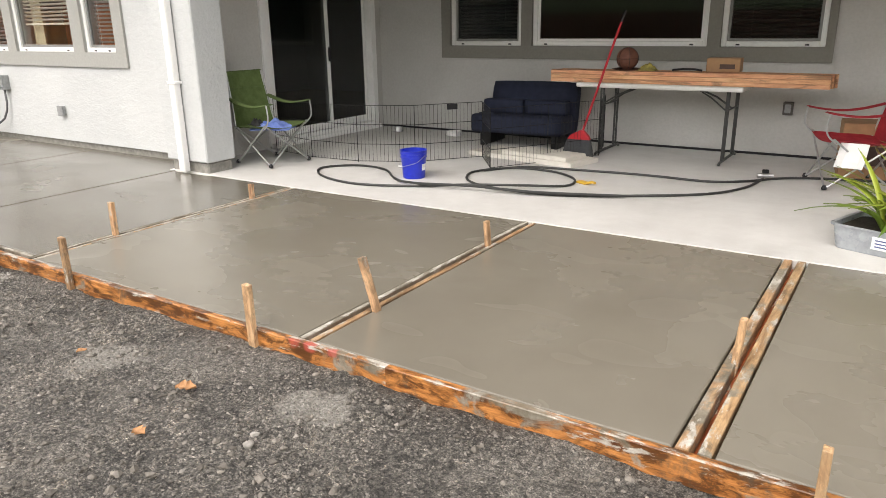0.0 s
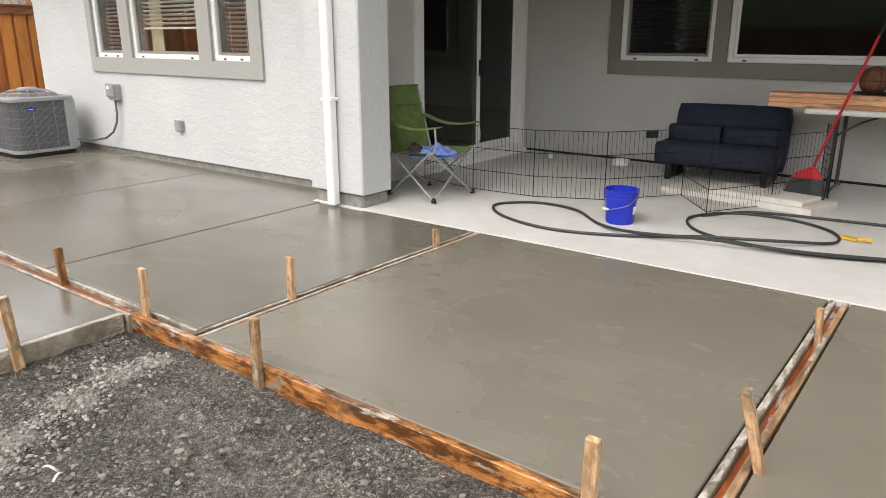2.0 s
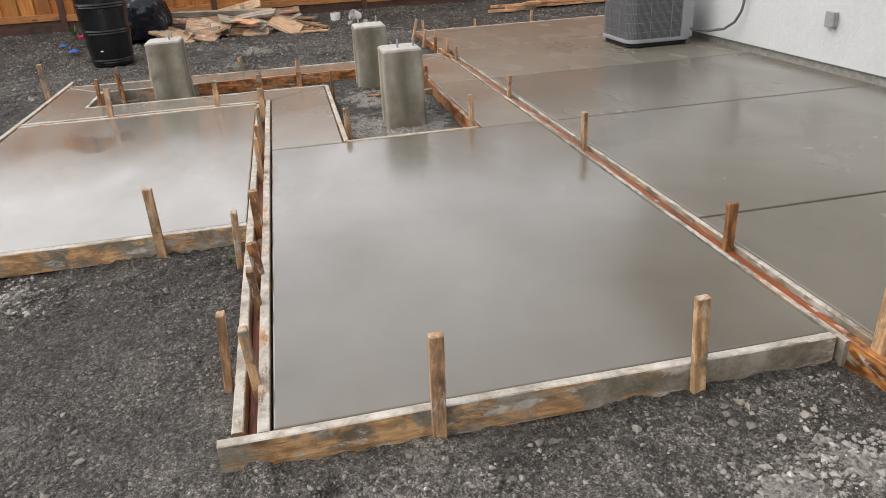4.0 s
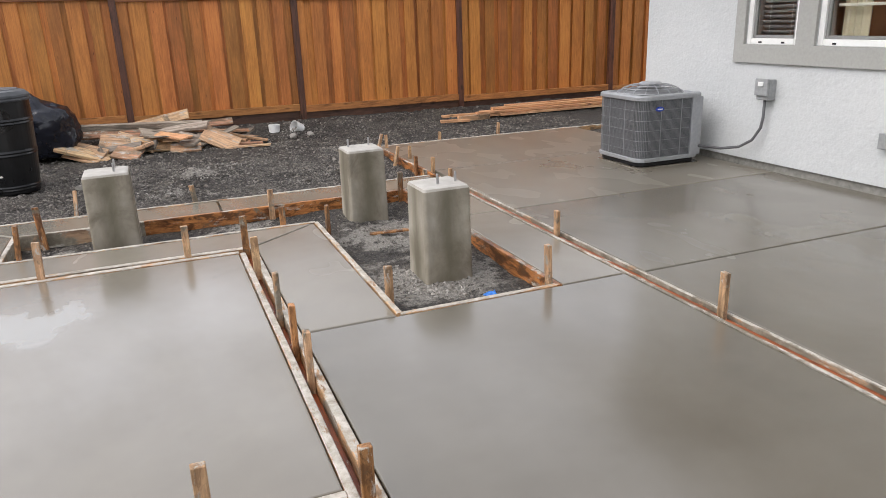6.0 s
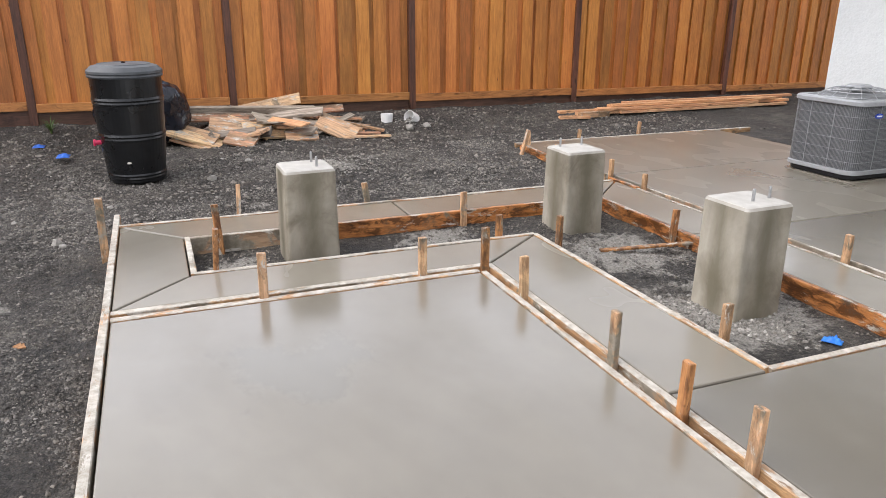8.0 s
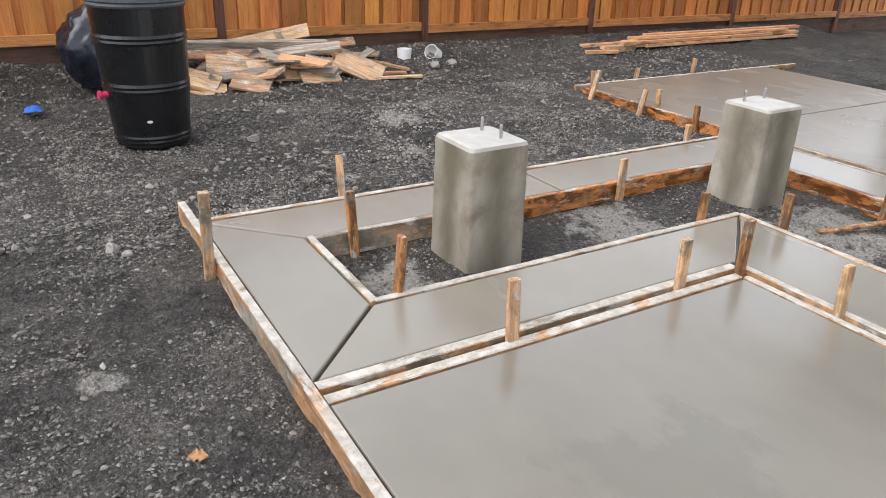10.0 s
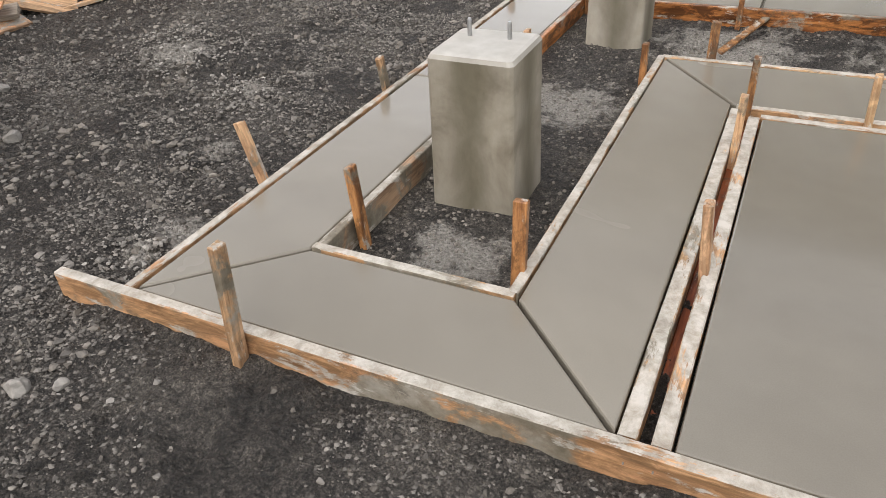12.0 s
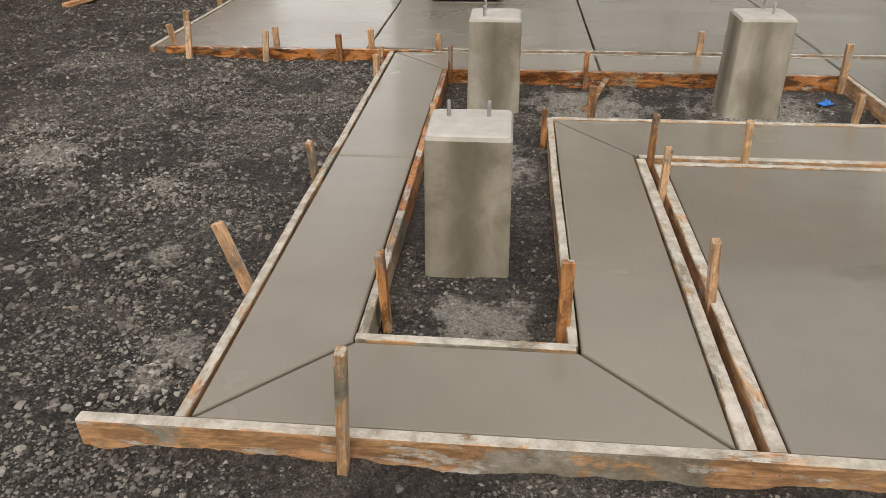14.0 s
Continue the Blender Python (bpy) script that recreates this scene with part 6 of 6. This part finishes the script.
M_CLOD = pebble("brown_soil_clod", (0.080, 0.070, 0.058), (0.195, 0.175, 0.149))
GRIT = (OCTA_V * 1.15, OCTA_F)
scatter("gravel", 30000, front_path, (0.002, 0.010), M_DRYSTONE, "loose light grey gravel over dry soil", 1, shape=GRIT)
scatter("gravel", 42000, side_path, (0.002, 0.0095), M_STONE, "loose dark grey gravel over damp soil", 7, shape=GRIT)
scatter("gravel", 32000, west_yard, (0.003, 0.011), M_STONE, "loose grey gravel beside the long outer form board", 12, shape=GRIT)
scatter("gravel", 4000, all_yard, (0.003, 0.014), M_STONE, "loose grey gravel scattered over damp soil", 2)
scatter("gravel", 11000, far_yard, (0.004, 0.020), M_STONE, "loose dark grey gravel near the fence", 3)
scatter("gravel", 2600, bed, (0.003, 0.012), M_CLOD, "fine gravel in the bed between slabs", 4)
scatter("soil_clods", 6000, front_path, (0.004, 0.020), M_CLOD, "crumbly grey-brown clods over the soil", 8, 0.75, 2.6)
scatter("soil_clods", 3000, side_path, (0.003, 0.014), M_CLOD, "crumbly grey-brown clods over the soil", 9, 0.75, 2.6)
scatter("soil_clods", 4500, far_yard, (0.005, 0.026), M_CLOD, "crumbly dark clods near the fence", 10, 0.75, 2.6)
HEAPS = [(-13.6, 0.25, 0.45), (-13.9, 0.6, 0.3), (-13.5, 0.2, 0.25), (-12.9, 0.0, 0.25), (-12.27, -1.35, 0.2), (-5.07, 2.30, 0.12), (-5.07, 2.13, 0.18), (-5.0, 1.89, 0.18), (-4.92, 1.63, 0.2), (-4.8, 1.47, 0.18), (-5.1, 1.0, 0.22), (-5.2, 0.7, 0.2), (-7.06, -0.76, 0.25), (-15.7, 1.75, 0.2), (-9.32, 1.45, 0.25), (-9.6, 1.25, 0.22)]
scatter("crumbled_concrete", 5000, around(HEAPS), (0.002, 0.015), M_PALE, "pale crumbs of broken concrete in low heaps", 5, 0.8, 2.2, False)
scatter("pale_stones", 380, all_yard, (0.005, 0.022), M_PALE, "scattered pale stones on the soil", 6, 0.75, 3.5)
for i, (x, y, s) in enumerate(((-12.10, -2.06, 0.042), (-11.98, -2.01, 0.026), (-12.9, -1.75, 0.03), (-12.7, -2.4, 0.025), (-13.6, -0.9, 0.05), (-14.2, -0.5, 0.045), (-3.7, 1.3, 0.03), (-2.2, 1.8, 0.025), (-15.5, 1.7, 0.07), (-15.55, 1.95, 0.06))):
    bm = bmesh.new()
    bmesh.ops.create_icosphere(bm, subdivisions=3, radius=s)
    rng = random.Random(i)
    for _ in range(9):
        cut = Vector((rng.uniform(-1, 1), rng.uniform(-1, 1), rng.uniform(-0.4, 1))).normalized()
        for v in bm.verts:
            v.co -= cut * max(0.0, v.co.dot(cut) - s * 0.66)
    for v in bm.verts:
        v.co *= 1 + 0.15 * noise.noise(v.co / s * 1.6 + Vector((i * 5, 0, 0)))
        v.co.z *= 0.7
    tagged(part("stone", bm, M_PALE, None, "", pose(x, y, ground_height(x, y) + s * 0.3, 0, 0, i * 40)), "pale grey fist-sized stone lying on the soil", "stone", "larger stones on the soil")


def dry_leaf(x, y, s, turn, col):
    grid = []
    for i in range(9):
        t = i / 8
        w = s * 0.45 * math.sin(math.pi * min(1, t * 0.95 + 0.03)) * (1 + 0.35 * math.cos(t * 19))
        grid.append([(s * (t - 0.5), k * w, 0.012 + 0.15 * s * abs(k) ** 2 + 0.06 * s * math.sin(t * 5)) for k in (-1, -0.5, 0, 0.5, 1)])
    ob = part("dry_leaf", sheet(grid, 0.001), plain("dry_leaf", col, 0.7, 0, 0.3, 40), None, "", pose(x, y, ground_height(x, y) + 0.005, 0, 0, turn))
    return tagged(ob, "curled dry tan leaf lying on the gravel", "leaf", "fallen leaves on the gravel")


for row in ((-2.80, 1.98, 0.09, 40), (-2.62, 1.62, 0.06, 10), (-3.55, 1.95, 0.05, 80), (-10.35, -2.05, 0.06, 70), (-3.7, 1.02, 0.09, -20), (-4.05, 1.28, 0.05, 130)):
    dry_leaf(*row, (0.42, 0.22, 0.10))


def paper_shred(x, y, length, turn):
    grid = [[(length * (t - 0.5), w + 0.25 * length * (t - 0.5) ** 2 * 4 * 0.3, 0.022 + 0.02 * math.sin(t * 3.1) + 0.004 * w * 60) for w in (-0.005, 0.0, 0.005)] for t in (0, 0.2, 0.4, 0.6, 0.8, 1.0)]
    ob = part("paper_shred", sheet(grid, 0.0015), M_BLIND, None, "", pose(x, y, ground_height(x, y), 0, 0, turn), True)
    return tagged(ob, "curled white strip of packing scrap on the soil", "scrap", "white scraps on the soil")


paper_shred(-4.57, 1.57, 0.075, 20)
paper_shred(-4.49, 1.57, 0.05, 110)


def weed(x, y, height, blades, seed):
    rng = random.Random(seed)
    bm = bmesh.new()
    for _ in range(blades):
        a, lean, h, w = rng.uniform(0, 6.28), rng.uniform(0.2, 0.9), height * rng.uniform(0.5, 1.0), rng.uniform(0.003, 0.006)
        c, d = math.cos(a), math.sin(a)
        rows = []
        for i in range(5):
            t = i / 4
            r, z, ww = lean * h * t * t + 0.006, h * t * (1 - 0.25 * t), w * (1.05 - t) * (0.7 + 1.2 * t)
            rows.append((bm.verts.new((c * r - d * ww, d * r + c * ww, z)), bm.verts.new((c * r + d * ww, d * r - c * ww, z))))
        for p, q in zip(rows, rows[1:]):
            bm.faces.new((p[0], p[1], q[1], q[0]))
    ob = part("weed", bm, plain("weed_green", (0.07, 0.12, 0.025), 0.6, 0, 0.35, 60), None, "", pose(x, y, ground_height(x, y) - 0.005))
    return tagged(ob, "small green weed sprouting from the bare soil", "weed", "weeds on the soil")


weed(-7.13, 0.25, 0.07, 22, 1)
weed(-15.95, -2.45, 0.26, 46, 2)


# ---- beyond the fence ----
def hillside():
    bm = bmesh.new()
    rows = []
    for i in range(14):
        x = -19 - i * 2.2
        rows.append([bm.verts.new((x, y, -0.3 + i * 0.62 + 0.5 * noise.noise(Vector((x * 0.2, y * 0.2, 0))))) for y in range(-40, 46, 2)])
    for a, b in zip(rows, rows[1:]):
        for i in range(len(a) - 1):
            bm.faces.new((a[i], a[i + 1], b[i + 1], b[i]))
    k = Mat("hill_grass")
    k.set(Base_Color=k.ramp(k.noise(0.35, 6, 0.65), (0.36, (0.06, 0.032, 0.02)), (0.50, (0.12, 0.07, 0.042)), (0.56, (0.08, 0.13, 0.025)), (0.7, (0.13, 0.20, 0.04))), Roughness=0.95)
    k.bump(k.noise(6, 5), 0.8, 0.1)
    return tagged(part("hill", bm, k.m, None, "", None, True), "brown and green grassy slope behind the fence", "hill", kind="structure")


hillside()
back_hill = bmesh.new()
rows = [[back_hill.verts.new((x, -11 - 2 * i, -0.3 + 1.1 * i + noise.noise(Vector((x * 0.2, i, 5)))) ) for x in range(-40, 31, 3)] for i in range(8)]
for a, c in zip(rows, rows[1:]):
    for i in range(len(a) - 1):
        back_hill.faces.new((a[i], c[i], c[i + 1], a[i + 1]))
tagged(part("hill_behind", back_hill, plain("dark_green_scrub", (0.045, 0.065, 0.02), 0.95, 0, 0.5, 1.5, 0.8), None, "", None, True), "dark green scrubby slope on the garden's other side", "hill", kind="structure")


def neighbour_house(x, y):
    top = tagged(empty("neighbour_house", pose(x, y, -0.1)), "beige two-storey neighbouring house behind the fence", "house")
    beige = stucco("beige_stucco", (0.50, 0.46, 0.38), (0.56, 0.52, 0.44))
    part("wall", box(-8, 0, -5, 7, 0, 5.4), beige, top)
    part("roof", loft([[(0.6, -5.6, 5.4), (0.6, 7.6, 5.4), (-8.6, 7.6, 5.4), (-8.6, -5.6, 5.4)], [(-3.8, -2, 7.2), (-3.8, 4, 7.2), (-4.2, 4, 7.2), (-4.2, -2, 7.2)]]), M_ROOF, top)
    # Near-black block stands in for the shade inside the porch.
    part("dark_porch", box(0.001, 0.4, -3.3, -1.3, 0, 3.6, 0.02), plain("shaded_porch", (0.02, 0.018, 0.016), 0.8), top)
    for wy, wz in ((-0.1, 1.9), (4.25, 1.9), (-0.1, 4.0), (4.25, 4.0)):
        part("window_surround", box(0.001, 0.04, wy - 0.14, wy + 1.04, wz - 0.14, wz + 1.44, 0.01), M_TRIM, top)
        win = part("window", box(0.041, 0.07, wy, wy + 0.9, wz, wz + 1.3, 0.01), M_WHITE, top)
        part("pane", box(0.071, 0.075, wy + 0.08, wy + 0.82, wz + 0.08, wz + 1.22), M_BLIND_DARK, win)
        for j in range(13):
            part("slat", box(0.076, 0.082, wy + 0.08, wy + 0.82, wz + 0.1 + 0.085 * j, wz + 0.15 + 0.085 * j), M_WHITE, win)
    part("corner_pier", box(0.002, 0.5, -4.3, -3.5, 0, 5.3, 0.02), M_WHITE, top, "white porch pier")
    return top


neighbour_house(-24.0, 10.5)
M_REDWOOD = wood("dark_red_stained_wood", (0.055, 0.018, 0.014), (0.13, 0.045, 0.032), "y", 0.6)
gazebo = tagged(empty("gazebo", pose(-24.0, 2.5, 0.0)), "dark red-brown wooden gazebo on the slope behind the fence", "gazebo")
for x in (-2.0, -0.1):
    for y in (-1.05, 1.05):
        part("post", box(x - 0.07, x + 0.07, y - 0.07, y + 0.07, 0.0, 2.95, 0.01), M_REDWOOD, gazebo)
    part("beam", box(x - 0.06, x + 0.06, -1.35, 1.35, 2.95, 3.2, 0.01), M_REDWOOD, gazebo)
part("roof", loft([[(0.5, -1.6, 3.2), (0.5, 1.6, 3.2), (-2.6, 1.6, 3.2), (-2.6, -1.6, 3.2)], [(-0.6, -0.3, 4.2), (-0.6, 0.3, 4.2), (-1.5, 0.3, 4.2), (-1.5, -0.3, 4.2)]], (True, True)), M_REDWOOD, gazebo)


def slope_stairs():
    """Timber stairs that climb the slope, with dark red side boards and a pale handrail."""
    top = tagged(empty("garden_stairs", pose(-25.0, 0.0, 0.0)), "dark red timber stairs with a pale handrail on the slope", "stairs")
    red = plain("dark_red_paint", (0.19, 0.022, 0.03), 0.6, 0, 0.15, 6)
    for x, y0, y1 in ((0.0, -1.25, 0.25), (-0.9, 0.15, 1.65)):
        part("side_board", loft([[(x - 0.05, y0, 3.1), (x + 0.05, y0, 3.1), (x + 0.05, y0, 3.5), (x - 0.05, y0, 3.5)], [(x - 0.05, y1, 2.2), (x + 0.05, y1, 2.2), (x + 0.05, y1, 2.6), (x - 0.05, y1, 2.6)]]), red, top)
    for k in range(6):
        part("tread", box(-0.84, -0.056, -0.9 + 0.36 * k, -0.56 + 0.36 * k, 3.05 - 0.19 * k, 3.09 - 0.19 * k, 0.004), red, top)
    for y, z in ((-0.3, 2.9), (0.5, 2.4)):
        part("baluster", box(0.06, 0.10, y - 0.02, y + 0.02, z - 0.9, z + 0.42, 0.003), M_DARK, top)
    part("handrail", tube([(0.08, -0.7, 3.55), (0.08, 0.9, 2.55)], 0.022, 8), M_WHITE, top, "pale handrail")
    return top


slope_stairs()
for y in (-1.62, -0.75, 4.25, 4.95, 8.05, 8.7):
    pole = part("tree_stake", lathe([(0.04, -0.4), (0.04, 2.55), (0.03, 2.58), (0.0, 2.58)], 10, (True, False)), M_RAIL, None, "", pose(-18.6, y, 0.0))
    tagged(pole, "round tan wooden tree stake behind the fence", "tree stake", "tree stakes behind the fence")


def bare_shrub(x, y, h, seed):
    rnd = random.Random(seed)
    top = tagged(empty("bare_shrub", pose(x, y, 0.2)), "bare pale-twigged shrub behind the fence", "shrub", "bare shrubs behind the fence")
    m = plain("pale_twig", (0.34, 0.29, 0.22), 0.8)
    trunk, twigs = bmesh.new(), bmesh.new()
    add_tube(trunk, [(0, 0, -0.4), (0.02, 0.03, h * 0.4)], [0.05, 0.03], 7)
    for k in range(26):
        a, t = rnd.uniform(0, 6.283), rnd.uniform(0.3, 1.0)
        b = Vector((0.02, 0.03, h * 0.4 * t))
        c = b + Vector((math.cos(a), math.sin(a), 0.9)) * h * 0.3
        d = c + Vector((math.cos(a + 0.5), math.sin(a + 0.5), 1.2)) * h * 0.22
        add_tube(twigs, [b, c, d], [0.015, 0.009, 0.004], 5)
        for q in range(3):
            e = c.lerp(d, rnd.random())
            add_tube(twigs, [e, e + Vector((rnd.uniform(-1, 1), rnd.uniform(-1, 1), 0.8)) * h * 0.14], [0.006, 0.003], 4)
    part("trunk", trunk, m, top)
    part("twig_mass", twigs, m, top)
    return top


for k, (x, y, h) in enumerate(((-18.2, -2.0, 2.6), (-18.4, 1.2, 2.5), (-18.0, 2.9, 2.7), (-18.6, 3.6, 2.8), (-18.0, -0.9, 2.4), (-18.3, 8.6, 2.8))):
    bare_shrub(x, y, h, k)
